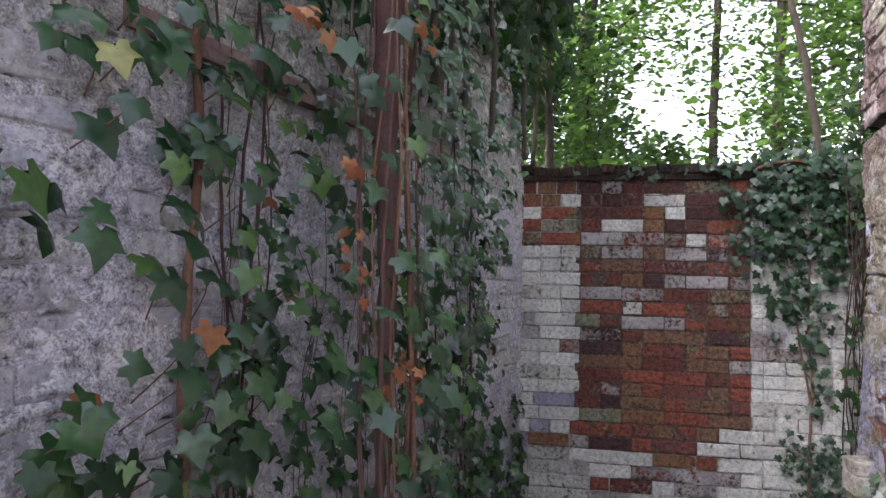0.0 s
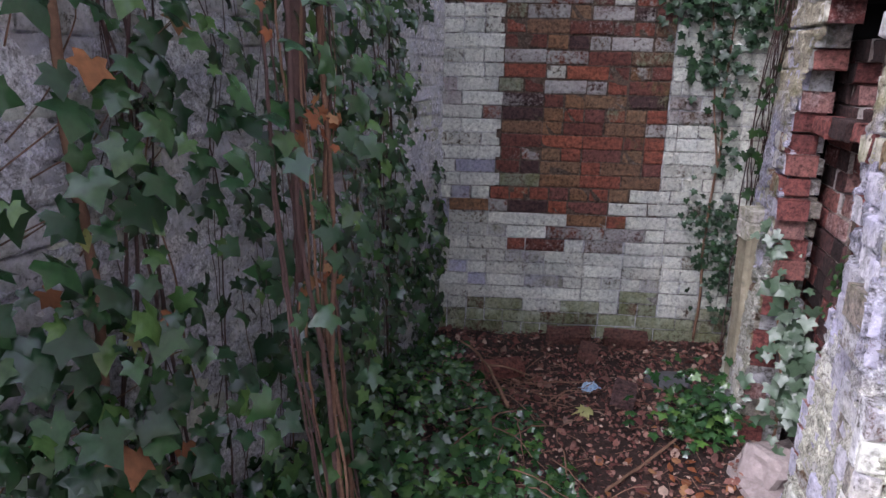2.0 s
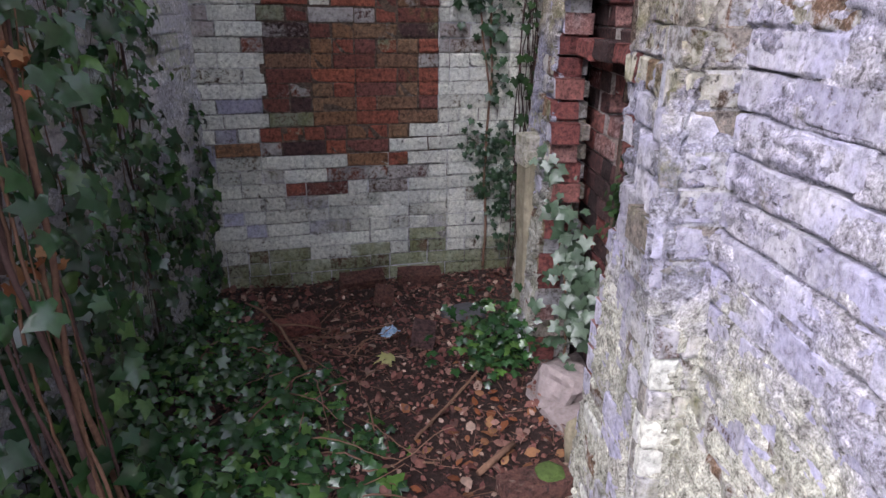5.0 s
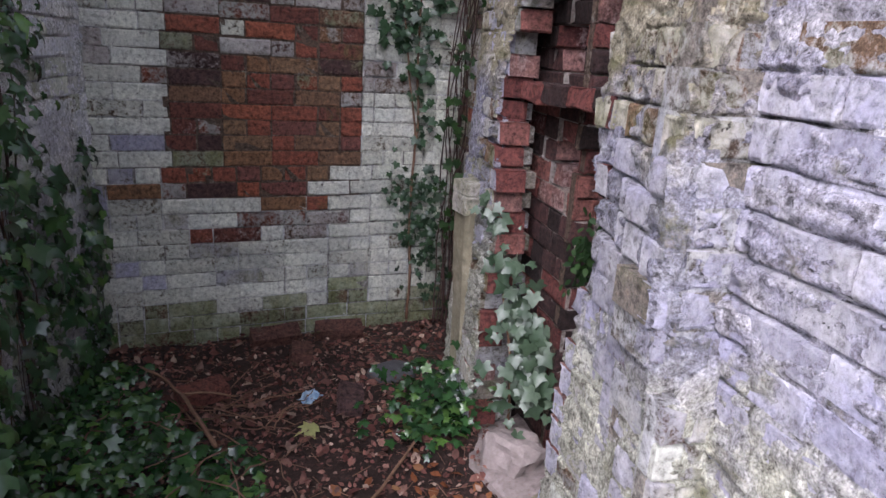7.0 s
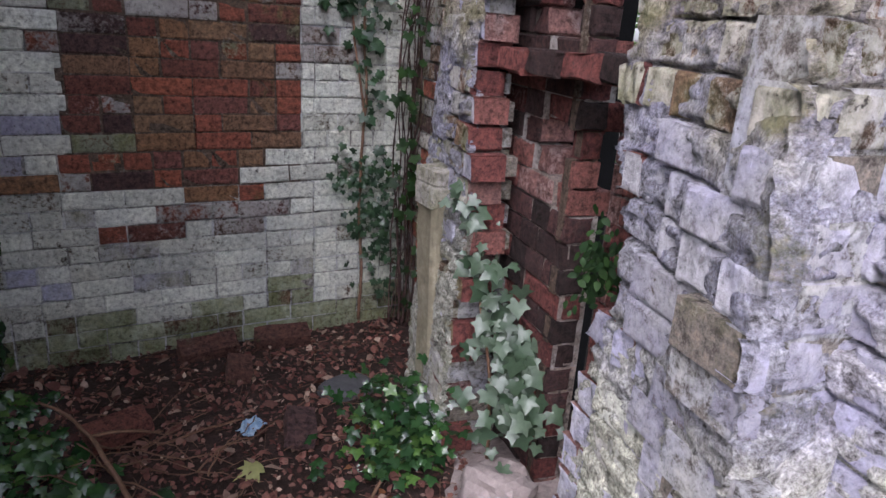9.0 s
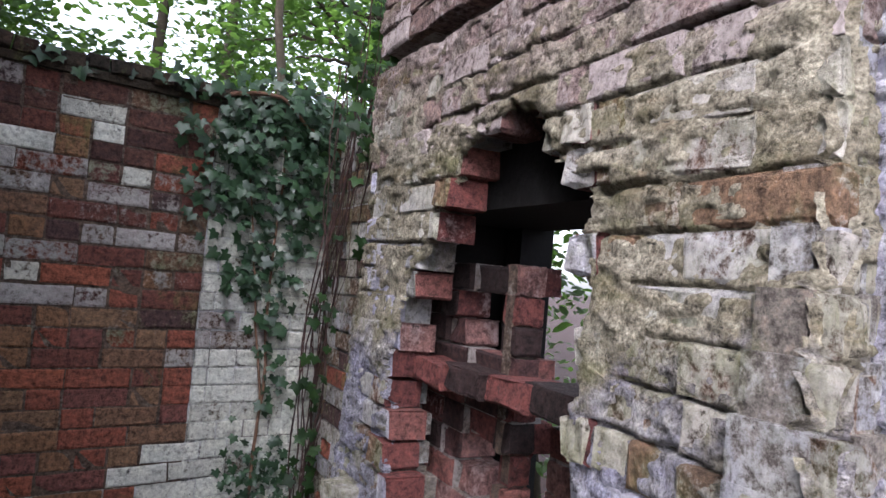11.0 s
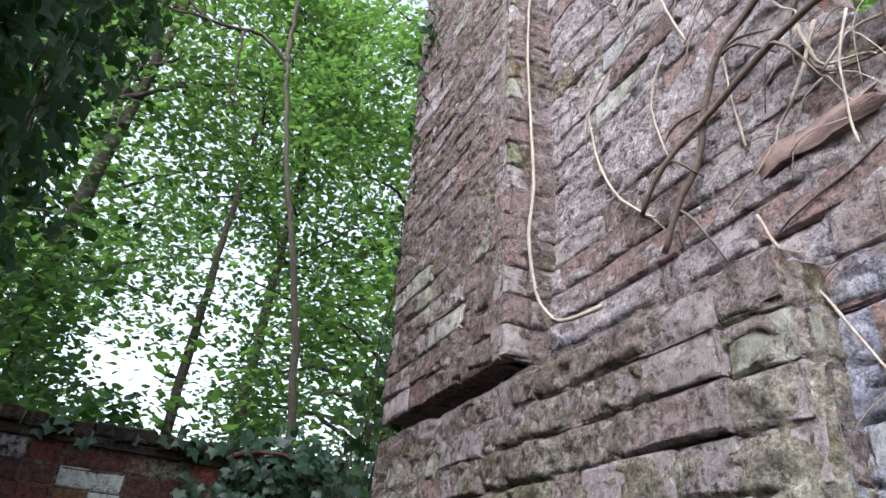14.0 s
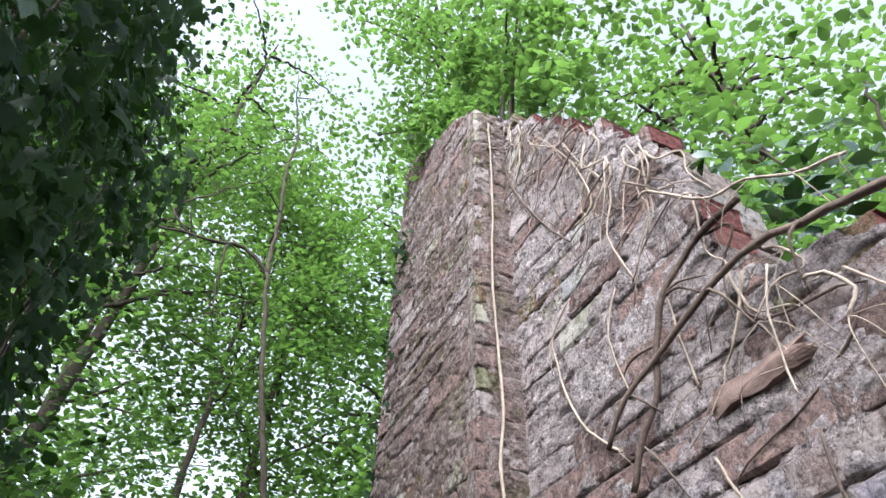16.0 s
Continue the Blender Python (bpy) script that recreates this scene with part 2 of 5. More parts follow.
RED = [(0.26, 0.09, 0.062), (0.16, 0.064, 0.052), (0.23, 0.13, 0.074), (0.085, 0.05, 0.05), (0.31, 0.105, 0.066), (0.2, 0.12, 0.078), (0.19, 0.08, 0.07), (0.23, 0.145, 0.09)]
BROWN = [(0.2, 0.13, 0.085), (0.16, 0.11, 0.075), (0.24, 0.15, 0.11), (0.13, 0.09, 0.07), (0.21, 0.16, 0.1)]
PINK = [(0.26, 0.19, 0.175), (0.19, 0.135, 0.125), (0.29, 0.22, 0.21), (0.18, 0.14, 0.135), (0.25, 0.16, 0.135)]
M = dict(
    bare=masonry("bare_red_brick", RED, 0.12, (0.4, 0.38, 0.36), (0.3, 0.27, 0.25), 0.1, 0.5),
    flecked=masonry("red_brick_with_limewash_traces", RED, 0.52, (0.45, 0.43, 0.41), (0.36, 0.32, 0.31), 0.2, 0.4),
    olive=masonry("algae_covered_brick", RED, 0.4, (0.34, 0.34, 0.26), (0.26, 0.27, 0.2), 0.6, 0.4),
    white=masonry("limewashed_brick", BROWN, 0.8, (0.76, 0.76, 0.68), (0.58, 0.59, 0.55), 0.25, 0.5),
    lilac=masonry("bluish_limewashed_brick", BROWN, 0.86, (0.5, 0.49, 0.54), (0.38, 0.37, 0.5), 0.2, 0.55),
    chalk=masonry("chalky_limewashed_brick", BROWN, 0.92, (0.8, 0.78, 0.78), (0.66, 0.65, 0.74), 0.12, 0.3),
    stained=masonry("stained_limewashed_brick", BROWN, 0.68, (0.5, 0.48, 0.43), (0.42, 0.41, 0.46), 0.65, 0.5),
    tawny=masonry("tawny_old_brick", BROWN, 0.58, (0.5, 0.47, 0.41), (0.42, 0.39, 0.37), 0.75, 0.45),
    pink=masonry("pinkish_old_brick", PINK, 0.5, (0.44, 0.38, 0.37), (0.36, 0.3, 0.29), 0.25, 0.5),
    raw=masonry("broken_raw_brick", [(0.17, 0.06, 0.055), (0.21, 0.09, 0.08), (0.12, 0.042, 0.04), (0.24, 0.13, 0.12)], 0.25, (0.38, 0.27, 0.26), (0.3, 0.2, 0.19), 0.05, 0.5),
    # Dark brick for damp ground; on the end wall's top it carries shade.
    damp=masonry("damp_dark_brick", [(0.1, 0.042, 0.036), (0.14, 0.056, 0.045), (0.075, 0.04, 0.036), (0.11, 0.055, 0.045)], 0.15, (0.2, 0.16, 0.14), (0.15, 0.12, 0.1), 0.3, 0.5),
    # Soot and the shade inside the flue, both put into one dark brick.
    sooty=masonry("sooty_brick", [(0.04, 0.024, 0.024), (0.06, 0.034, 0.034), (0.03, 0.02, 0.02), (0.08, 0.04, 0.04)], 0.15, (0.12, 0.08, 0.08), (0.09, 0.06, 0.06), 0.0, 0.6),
    mortar_red=masonry("dark_lime_mortar", [(0.1, 0.075, 0.06), (0.12, 0.09, 0.07)], 0.3, (0.24, 0.22, 0.19), (0.2, 0.18, 0.16), 0.35, 0.6),
    mortar_white=masonry("limewashed_mortar", [(0.26, 0.25, 0.23), (0.3, 0.29, 0.28)], 0.6, (0.6, 0.6, 0.56), (0.5, 0.5, 0.53), 0.3, 0.6),
    mortar_pink=masonry("weathered_mortar", [(0.25, 0.21, 0.19), (0.3, 0.26, 0.24)], 0.45, (0.4, 0.36, 0.34), (0.32, 0.29, 0.28), 0.25, 0.75),
    mortar_grey=masonry("grimy_limewashed_mortar", [(0.2, 0.18, 0.16), (0.25, 0.23, 0.21)], 0.5, (0.46, 0.45, 0.43), (0.36, 0.36, 0.42), 0.5, 0.8),
    mossy=masonry("mossy_limewashed_brick", BROWN, 0.7, (0.42, 0.43, 0.33), (0.3, 0.33, 0.22), 0.75, 0.5),
    coping=masonry("dark_coping_brick", [(0.03, 0.025, 0.02), (0.05, 0.04, 0.03), (0.04, 0.025, 0.02), (0.06, 0.04, 0.03)], 0.0, moss=0.3),
    # Far blacker than a coating: the unlit depth of the flue is coloured in.
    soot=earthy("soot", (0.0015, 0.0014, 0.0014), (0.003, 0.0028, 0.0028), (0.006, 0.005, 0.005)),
    soil=earthy("dark_leaf_mould", (0.01, 0.006, 0.005), (0.028, 0.016, 0.013), (0.085, 0.045, 0.038), 45, 0.95, 0.012),
    concrete=earthy("weathered_concrete", (0.08, 0.07, 0.045), (0.19, 0.165, 0.11), (0.34, 0.31, 0.24), 26),
    rubble=earthy("pale_rubble", (0.1, 0.08, 0.075), (0.22, 0.18, 0.17), (0.36, 0.31, 0.3), 40),
    bark=earthy("dark_bark", (0.02, 0.016, 0.012), (0.05, 0.04, 0.03), (0.1, 0.085, 0.06), 30),
    vine=earthy("brown_ivy_stem", (0.06, 0.03, 0.02), (0.13, 0.07, 0.045), (0.22, 0.13, 0.08), 50),
    dark_vine=earthy("dark_reddish_stem", (0.02, 0.012, 0.011), (0.055, 0.03, 0.026), (0.12, 0.07, 0.06), 50),
    pale_root=earthy("pale_dry_root", (0.2, 0.15, 0.115), (0.34, 0.275, 0.22), (0.5, 0.42, 0.35), 60),
    dark_root=earthy("dark_root", (0.05, 0.035, 0.03), (0.11, 0.08, 0.065), (0.2, 0.15, 0.12), 60),
    timber=earthy("rotten_timber", (0.06, 0.035, 0.03), (0.15, 0.1, 0.085), (0.28, 0.2, 0.17), 35),
    ivy=leafy("ivy_leaf", [(0.006, 0.02, 0.009), (0.012, 0.036, 0.016), (0.022, 0.06, 0.02), (0.012, 0.034, 0.018), (0.014, 0.042, 0.018), (0.06, 0.12, 0.03)], 0.24, 0.08, (0.1, 0.25, 0.03), 0.5),
    ivy_low=leafy("ground_ivy_leaf", [(0.008, 0.024, 0.01), (0.014, 0.042, 0.015), (0.026, 0.068, 0.02), (0.014, 0.036, 0.016), (0.06, 0.12, 0.026)], 0.22, 0.08, (0.1, 0.25, 0.03)),
    ivy_pale=leafy("dusty_ivy_leaf", [(0.02, 0.04, 0.022), (0.05, 0.08, 0.05), (0.028, 0.055, 0.03), (0.085, 0.115, 0.085)], 0.4, 0.08, (0.1, 0.22, 0.05)),
    canopy=leafy("tree_leaf", [(0.01, 0.026, 0.01), (0.018, 0.044, 0.014), (0.034, 0.072, 0.02), (0.013, 0.032, 0.012)], 0.45, 0.52, (0.15, 0.28, 0.05)),
    # Tree leaf's darker copy for shaded masses: the shade is in its colour.
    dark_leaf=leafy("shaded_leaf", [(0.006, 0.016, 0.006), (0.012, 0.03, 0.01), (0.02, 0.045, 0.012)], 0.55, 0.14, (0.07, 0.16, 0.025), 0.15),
    # Duller ivy copy for the end wall; shade is put into its hues.
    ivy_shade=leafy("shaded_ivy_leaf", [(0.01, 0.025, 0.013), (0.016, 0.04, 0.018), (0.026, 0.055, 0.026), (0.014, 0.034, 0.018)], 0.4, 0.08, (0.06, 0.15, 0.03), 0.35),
    dead=leafy("dead_leaf", [(0.05, 0.022, 0.02), (0.1, 0.042, 0.036), (0.17, 0.08, 0.065), (0.08, 0.03, 0.028), (0.2, 0.11, 0.09), (0.06, 0.028, 0.025), (0.36, 0.26, 0.21)], 0.85, 0.05, (0.2, 0.07, 0.03), 0.15),
    orange=leafy("withered_orange_leaf", [(0.1, 0.035, 0.016), (0.17, 0.06, 0.025), (0.22, 0.12, 0.06), (0.13, 0.05, 0.025)], 0.8, 0.12, (0.35, 0.13, 0.03), 0.2),
    yellow=leafy("yellowing_leaf", [(0.2, 0.23, 0.08), (0.3, 0.3, 0.14)], 0.6, 0.3, (0.5, 0.5, 0.1), 0.3),
    packet=earthy("crumpled_packet", (0.1, 0.18, 0.32), (0.22, 0.32, 0.42), (0.45, 0.5, 0.55), 40, 0.4, 0.002),
    slate=earthy("dark_slate", (0.03, 0.03, 0.035), (0.06, 0.06, 0.065), (0.1, 0.1, 0.1), 30, 0.8),
)
M["crust"] = crusted("crumbling_limewash_crust", [(0.0, (0.47, 0.46, 0.4), (0.36, 0.36, 0.31)), (0.78, (0.34, 0.335, 0.375), (0.25, 0.245, 0.34)), (1.3, (0.35, 0.32, 0.25), (0.24, 0.21, 0.15)), (1.95, (0.29, 0.235, 0.22), (0.21, 0.155, 0.14))], 0.55)
M["crust_pale"] = crusted("pale_limewash_crust", [(0.0, (0.5, 0.495, 0.42), (0.4, 0.4, 0.33)), (0.82, (0.42, 0.405, 0.445), (0.32, 0.31, 0.4)), (2.1, (0.42, 0.37, 0.365), (0.31, 0.26, 0.26))], 0.3, 0.35)
M["crust_left"] = crusted("chalky_limewash_crust", [(0.0, (0.62, 0.61, 0.62), (0.52, 0.51, 0.6)), (0.9, (0.84, 0.82, 0.83), (0.7, 0.69, 0.77)), (1.9, (0.62, 0.6, 0.54), (0.5, 0.48, 0.43))], 0.25, 0.2, 0.2)
M["moss"] = earthy("moss", (0.02, 0.032, 0.008), (0.045, 0.07, 0.015), (0.08, 0.12, 0.03), 60)


# ---- building helpers ----
rng = random.Random(7)
nrng = np.random.default_rng(11)


def link_mesh(name, bm, material, parent=None, label=""):
    me = bpy.data.meshes.new(name)
    bm.to_mesh(me)
    bm.free()
    me.materials.append(material)
    ob = new(name, me)
    ob.parent = parent
    if label:
        tagged(ob, label)
    return ob


def part(name, bm, material, parent, label=""):
    return link_mesh(name, bm, material, parent, label)


def group_at(name, x=0, y=0, z=0):
    e = new(name)
    e.empty_display_size = 0.1
    e.location = (x, y, z)
    bpy.context.view_layer.update()
    return e


def under(ob, parent):
    """Parts are modelled in world metres; this keeps them there."""
    ob.parent = parent
    ob.matrix_parent_inverse = parent.matrix_world.inverted()
    return ob


def raw_mesh(name, verts, faces, material, smooth=False):
    me = bpy.data.meshes.new(name)
    me.from_pydata(verts, [], faces)
    me.materials.append(material)
    if smooth:
        me.polygons.foreach_set("use_smooth", [True] * len(me.polygons))
    me.update()
    return me


def brick_mesh(name, length, height, depth, material, seed, rough=0.004, broken=0.0):
    """A worn brick: uneven front at y = 0, sides running back to y = -depth."""
    r = random.Random(seed)
    us, vs = (-0.5, -0.5 + 0.006 / length, 0.03, 0.5 - 0.006 / length, 0.5), (-0.5, -0.5 + 0.006 / height, 0.5 - 0.006 / height, 0.5)
    nu, nv = len(us), len(vs)
    verts, faces = [], []
    for j in range(nv):
        snap = r.uniform(-1, 0.3) * broken
        for i in range(nu):
            edge = i in (0, nu - 1) or j in (0, nv - 1)
            x = us[i] * length + r.uniform(-1, 1) * rough * 0.5
            z = vs[j] * height + r.uniform(-1, 1) * rough * 0.35
            if broken and i >= nu - 2:
                x += snap
            y = (-0.0025 if edge else 0.0028) + r.uniform(-1, 0.6) * rough * (0.5 if broken else 0.32)
            if not edge and r.random() < 0.18:
                y -= 0.006
            verts.append((x, y, z))
    for j in range(nv - 1):
        for i in range(nu - 1):
            a = j * nu + i
            faces.append((a, a + nu, a + nu + 1, a + 1))
    ring = [i for i in range(nu)] + [j * nu + nu - 1 for j in range(1, nv)] + [(nv - 1) * nu + i for i in range(nu - 2, -1, -1)] + [j * nu for j in range(nv - 2, 0, -1)]
    back = len(verts)
    for a in ring:
        x, y, z = verts[a]
        verts.append((x * 1.005, -depth, z * 1.005))
    k = len(ring)
    for i in range(k):
        j = (i + 1) % k
        faces.append((ring[i], ring[j], back + j, back + i))
    return raw_mesh(name, verts, faces, material)


BRICKS = {}
ROUGH = dict(lilac=0.006, stained=0.006, tawny=0.006, pink=0.006, raw=0.009, sooty=0.008)


def brick_kind(key, length, broken=False):
    size = round(length, 2)
    v = rng.randrange(4)
    tag = (key, size, broken, v)
    if tag not in BRICKS:
        BRICKS[tag] = brick_mesh("brick", size - 0.007, 0.069, 0.11 if broken else 0.06, M[key], len(BRICKS) * 7 + 3,
                                 0.012 if broken else ROUGH.get(key, 0.0045), 0.03 if broken else 0.0)
        if broken:
            BRICKS[tag].materials.append(M["raw"])
            for p in BRICKS[tag].polygons:
                if p.index >= 12:
                    p.material_index = 1
    return BRICKS[tag]


COURSE = 0.075


def wall_frame(ox, oy, dx, dy):
    """Local x along the wall, y out of its face, z up."""
    k = math.hypot(dx, dy)
    u = Vector((dx / k, dy / k, 0))
    n = Vector((-u.y, u.x, 0))
    return Matrix(((u.x, n.x, 0, ox), (u.y, n.y, 0, oy), (0, 0, 1, 0), (0, 0, 0, 1)))


def box_rows(verts, faces, u0, u1, z0, z1, y0, y1):
    a = len(verts)
    verts += [(u0, y0, z0), (u1, y0, z0), (u1, y1, z0), (u0, y1, z0), (u0, y0, z1), (u1, y0, z1), (u1, y1, z1), (u0, y1, z1)]
    faces += [(a, a + 3, a + 2, a + 1), (a + 4, a + 5, a + 6, a + 7), (a, a + 1, a + 5, a + 4), (a + 1, a + 2, a + 6, a + 5), (a + 2, a + 3, a + 7, a + 6), (a + 3, a, a + 4, a + 7)]


def brick_wall(name, label, m, u0, u1, z0, z1, style, mortar, thick=0.22, recess=0.007, near=None, wave=0.006, headers=0.3, seed=1, gone=None, lumps=None, start=None, stop=None, cuts=None):
    """A wall of courses. style(u, z) names a brick's material, or None where it is missing; gone(u, z) is an opening."""
    global rng
    rng = random.Random(seed)
    rows = int(round((z1 - z0) / COURSE))
    verts, faces, todo = [], [], []
    for k in range(rows):
        zc = z0 + (k + 0.5) * COURSE
        u0, u1 = start(zc) if start else u0, stop(zc) if stop else u1
        u = u0 - (0.112 if k % 2 else 0.0) * (1 if rng.random() > 0.15 else 0.5)
        cells = []
        while u < u1 - 0.02:
            length = 0.112 if rng.random() < headers else 0.225
            if gone is not None and (gone(u, zc) != gone(u + 0.26, zc) or gone(u + 0.13, zc) != gone(u, zc)):
                length = 0.085
            for c in cuts(zc) if cuts else ():
                if u + 0.03 < c < u + length:
                    length = c - u
            a, b = max(u, u0), min(u + length, u1)
            if b - a > 0.035:
                cells.append((a, b))
            u += length
        for a, b in cells:
            uc = (a + b) / 2
            open_here = gone is not None and gone(uc, zc)
            if open_here:
                continue
            push = lumps(uc, zc) if lumps else 0.0
            key = style(uc, zc)
            edge = gone is not None and (gone(uc - 0.1, zc) or gone(uc + 0.1, zc) or gone(uc, zc + 0.08) or gone(uc, zc - 0.08))
            if edge:
                box_rows(verts, faces, a + 0.02, b - 0.02, zc - COURSE / 2 + 0.01, zc + COURSE / 2 - 0.01, -thick, push - 0.02)
            else:
                box_rows(verts, faces, a, b, zc - COURSE / 2, zc + COURSE / 2, -thick, push - recess - (rng.uniform(0.002, 0.009) if rng.random() < 0.33 else 0.0))
            if key is None:
                continue
            todo.append((uc, zc, b - a, key, edge))
    wall = new(name, raw_mesh(name, verts, faces, mortar))
    wall.matrix_world = m
    tagged(wall, label, "wall", kind="structure")
    close = sorted(todo, key=(lambda q: near(q[0], q[1])) if near else (lambda q: 0))
    rest_v, rest_f, rest_m, keys = [], [], [], []
    for i, (uc, zc, length, key, edge) in enumerate(close):
        dz = wave * noise.noise((uc * 1.7 + seed, zc * 2.0, seed))
        dy = lumps(uc, zc) if lumps else 0.0
        me = brick_kind(key, length, edge)
        turn = pose(uc, dy + rng.uniform(-0.003, 0.003) + (rng.uniform(-0.02, 0.012) if edge else 0), zc + dz, rng.uniform(-1.0, 1.0), rng.uniform(-0.8, 0.8), rng.uniform(-0.6, 0.6) + (rng.uniform(-2.5, 2.5) if edge else 0))
        if i < 300:
            ob = new("brick", me)
            ob.parent = wall
            ob.matrix_local = turn
        else:
            a = len(rest_v)
            rest_v += [tuple(turn @ v.co) for v in me.vertices]
            for p in me.polygons:
                rest_f.append(tuple(a + q for q in p.vertices))
                if key not in keys:
                    keys.append(key)
                rest_m.append(keys.index(key))
    if rest_v:
        me = raw_mesh("brickwork", rest_v, rest_f, M[keys[0]])
        for key in keys[1:]:
            me.materials.append(M[key])
        me.polygons.foreach_set("material_index", rest_m)
        ob = new("brickwork", me)
        ob.parent = wall
        tagged(ob, kind="stuff")
    return wall


def ripple(x, y, z):
    """Smooth noise of arrays, about -1 to 1."""
    i, j, k = np.floor(x).astype(np.int64), np.floor(y).astype(np.int64), np.floor(z).astype(np.int64)
    fx, fy, fz = x - i, y - j, z - k
    fx, fy, fz = (f * f * (3 - 2 * f) for f in (fx, fy, fz))

    def corner(a, b, c):
        h = ((i + a) * 374761393 + (j + b) * 668265263 + (k + c) * 2147483647) & 0x7FFFFFFF
        h = ((h ^ (h >> 13)) * 1274126177) & 0x7FFFFFFF
        return ((h ^ (h >> 16)) & 0xFFFF) / 32767.5 - 1
    q = [[corner(a, b, 0) * (1 - fz) + corner(a, b, 1) * fz for b in (0, 1)] for a in (0, 1)]
    return (q[0][0] * (1 - fy) + q[0][1] * fy) * (1 - fx) + (q[1][0] * (1 - fy) + q[1][1] * fy) * fx


def rough(x, y, z, octaves=4):
    return sum(ripple(x * 2 ** o, y * 2 ** o, z * 2 ** o + 7.3 * o) * 0.55 ** o for o in range(octaves))


def crust(wall, u0, u1, z0, z1, key, level=0.004, lumps=None, gone=None, start=None, stop=None, seed=1, open_joints=0.5, step_u=0.010, round_low=0.0, round_high=0.0, bottom=-0.28):
    """The crumbling coat on a brick wall: it fills most joints, is split along others, and lets bricks stand through."""
    us, zs = np.arange(u0, u1 + step_u * 0.5, step_u), np.arange(z0, z1, COURSE / 14)
    U, Z = np.meshgrid(us, zs)
    base = np.zeros_like(U)
    if lumps:
        cu, cz = us[::6], zs[::6]
        coarse = np.array([[lumps(a, b) for a in cu] for b in cz])
        rows = np.array([np.interp(us, cu, line) for line in coarse])
        base = np.array([np.interp(zs, cz, rows[:, i]) for i in range(len(us))]).T
    y = level + 0.006 * rough(U * 7, Z * 10, seed + 0 * U) + 0.0055 * rough(U * 38, Z * 60, seed + 3 + 0 * U)
    bed = (Z - bottom + 0.012 * ripple(U * 1.7, Z * 2, seed + 0 * U) + 0.006 * ripple(U * 14, Z * 9, seed + 1 + 0 * U)) / COURSE
    gap = np.abs(bed - np.round(bed)) * COURSE
    split = np.clip((rough(U * 3.6, Z * 7.5, seed + 9 + 0 * U, 4) + open_joints - 0.3) * 3.5, 0, 1)
    y -= 0.017 * np.exp(-(gap / 0.0042) ** 2) * split
    perp = (U + 0.112 * (np.floor(bed + 0.5) % 2) + 0.02 * ripple(U * 0 + 3.1, np.floor(bed + 0.5) * 1.7, seed + 0 * U)) / 0.225
    y -= 0.012 * np.exp(-(np.abs(perp - np.round(perp)) * 0.225 / 0.0065) ** 2) * np.clip(split - 0.35, 0, 1)
    y -= 0.026 * np.clip((rough(U * 9, Z * 13, seed + 21 + 0 * U, 3) - 0.72) * 5, 0, 1)
    if round_low:
        edge = np.array([start(v) if start else u0 for v in zs])[:, None]
        y -= round_low * np.clip(1 - (U - edge) / 0.05, 0, 1.6) ** 2
    if round_high:
        edge = np.array([stop(v) if stop else u1 for v in zs])[:, None]
        y -= round_high * np.clip(1 - (edge - U) / 0.05, 0, 1.6) ** 2
    lo = np.array([start(v) - 0.012 if start else u0 - 1 for v in zs])
    hi = np.array([stop(v) + 0.012 if stop else u1 + 1 for v in zs])
    keep = (U >= lo[:, None]) & (U <= hi[:, None])
    if gone:
        JU, JZ = 0.018 * ripple(U * 30, Z * 30, 2 + 0 * U), 0.016 * ripple(U * 26, Z * 34, 5 + 0 * U)
        inside = np.array([[gone(a, b) for a, b in zip(p, q)] for p, q in zip(U + JU, Z + JZ)])
        near = inside.copy()
        for a, b in ((1, 0), (-1, 0), (0, 1), (0, -1), (2, 0), (-2, 0)):
            near |= np.roll(np.roll(inside, a, 0), b, 1)
        y[near] -= 0.014
        keep &= ~inside
    y += base
    ids = np.arange(U.size).reshape(U.shape)
    quad = np.stack([ids[:-1, :-1], ids[:-1, 1:], ids[1:, 1:], ids[1:, :-1]], -1)[keep[:-1, :-1] & keep[1:, :-1] & keep[:-1, 1:] & keep[1:, 1:]]
    used = np.unique(quad)
    index = np.zeros(U.size, np.int64)
    index[used] = np.arange(len(used))
    f = index[quad].reshape(-1, 4)[:, ::-1]
    v = np.stack([U.ravel(), y.ravel(), Z.ravel()], -1)[used]
    me = bpy.data.meshes.new("limewash_crust")
    me.vertices.add(len(v))
    me.vertices.foreach_set("co", v.ravel())
    me.loops.add(f.size)
    me.loops.foreach_set("vertex_index", f.ravel())
    me.polygons.add(len(f))
    me.polygons.foreach_set("loop_start", np.arange(len(f)) * 4)
    me.materials.append(M[key])
    me.update(calc_edges=True)
    me.polygons.foreach_set("use_smooth", [True] * len(me.polygons))
    ob = new("limewash_crust", me)
    ob.parent = wall
    return tagged(ob, "flaking limewash and mortar crust", kind="stuff")


IVY = [(0, -0.1), (0.2, -0.36), (0.46, -0.33), (0.42, -0.06), (0.7, 0.2), (0.36, 0.3), (0.22, 0.52), (0, 0.86), (-0.22, 0.52), (-0.36, 0.3), (-0.7, 0.2), (-0.42, -0.06), (-0.46, -0.33), (-0.2, -0.36)]
OVAL = [(0, -0.5), (0.3, -0.2), (0.3, 0.15), (0, 0.6), (-0.3, 0.15), (-0.3, -0.2)]
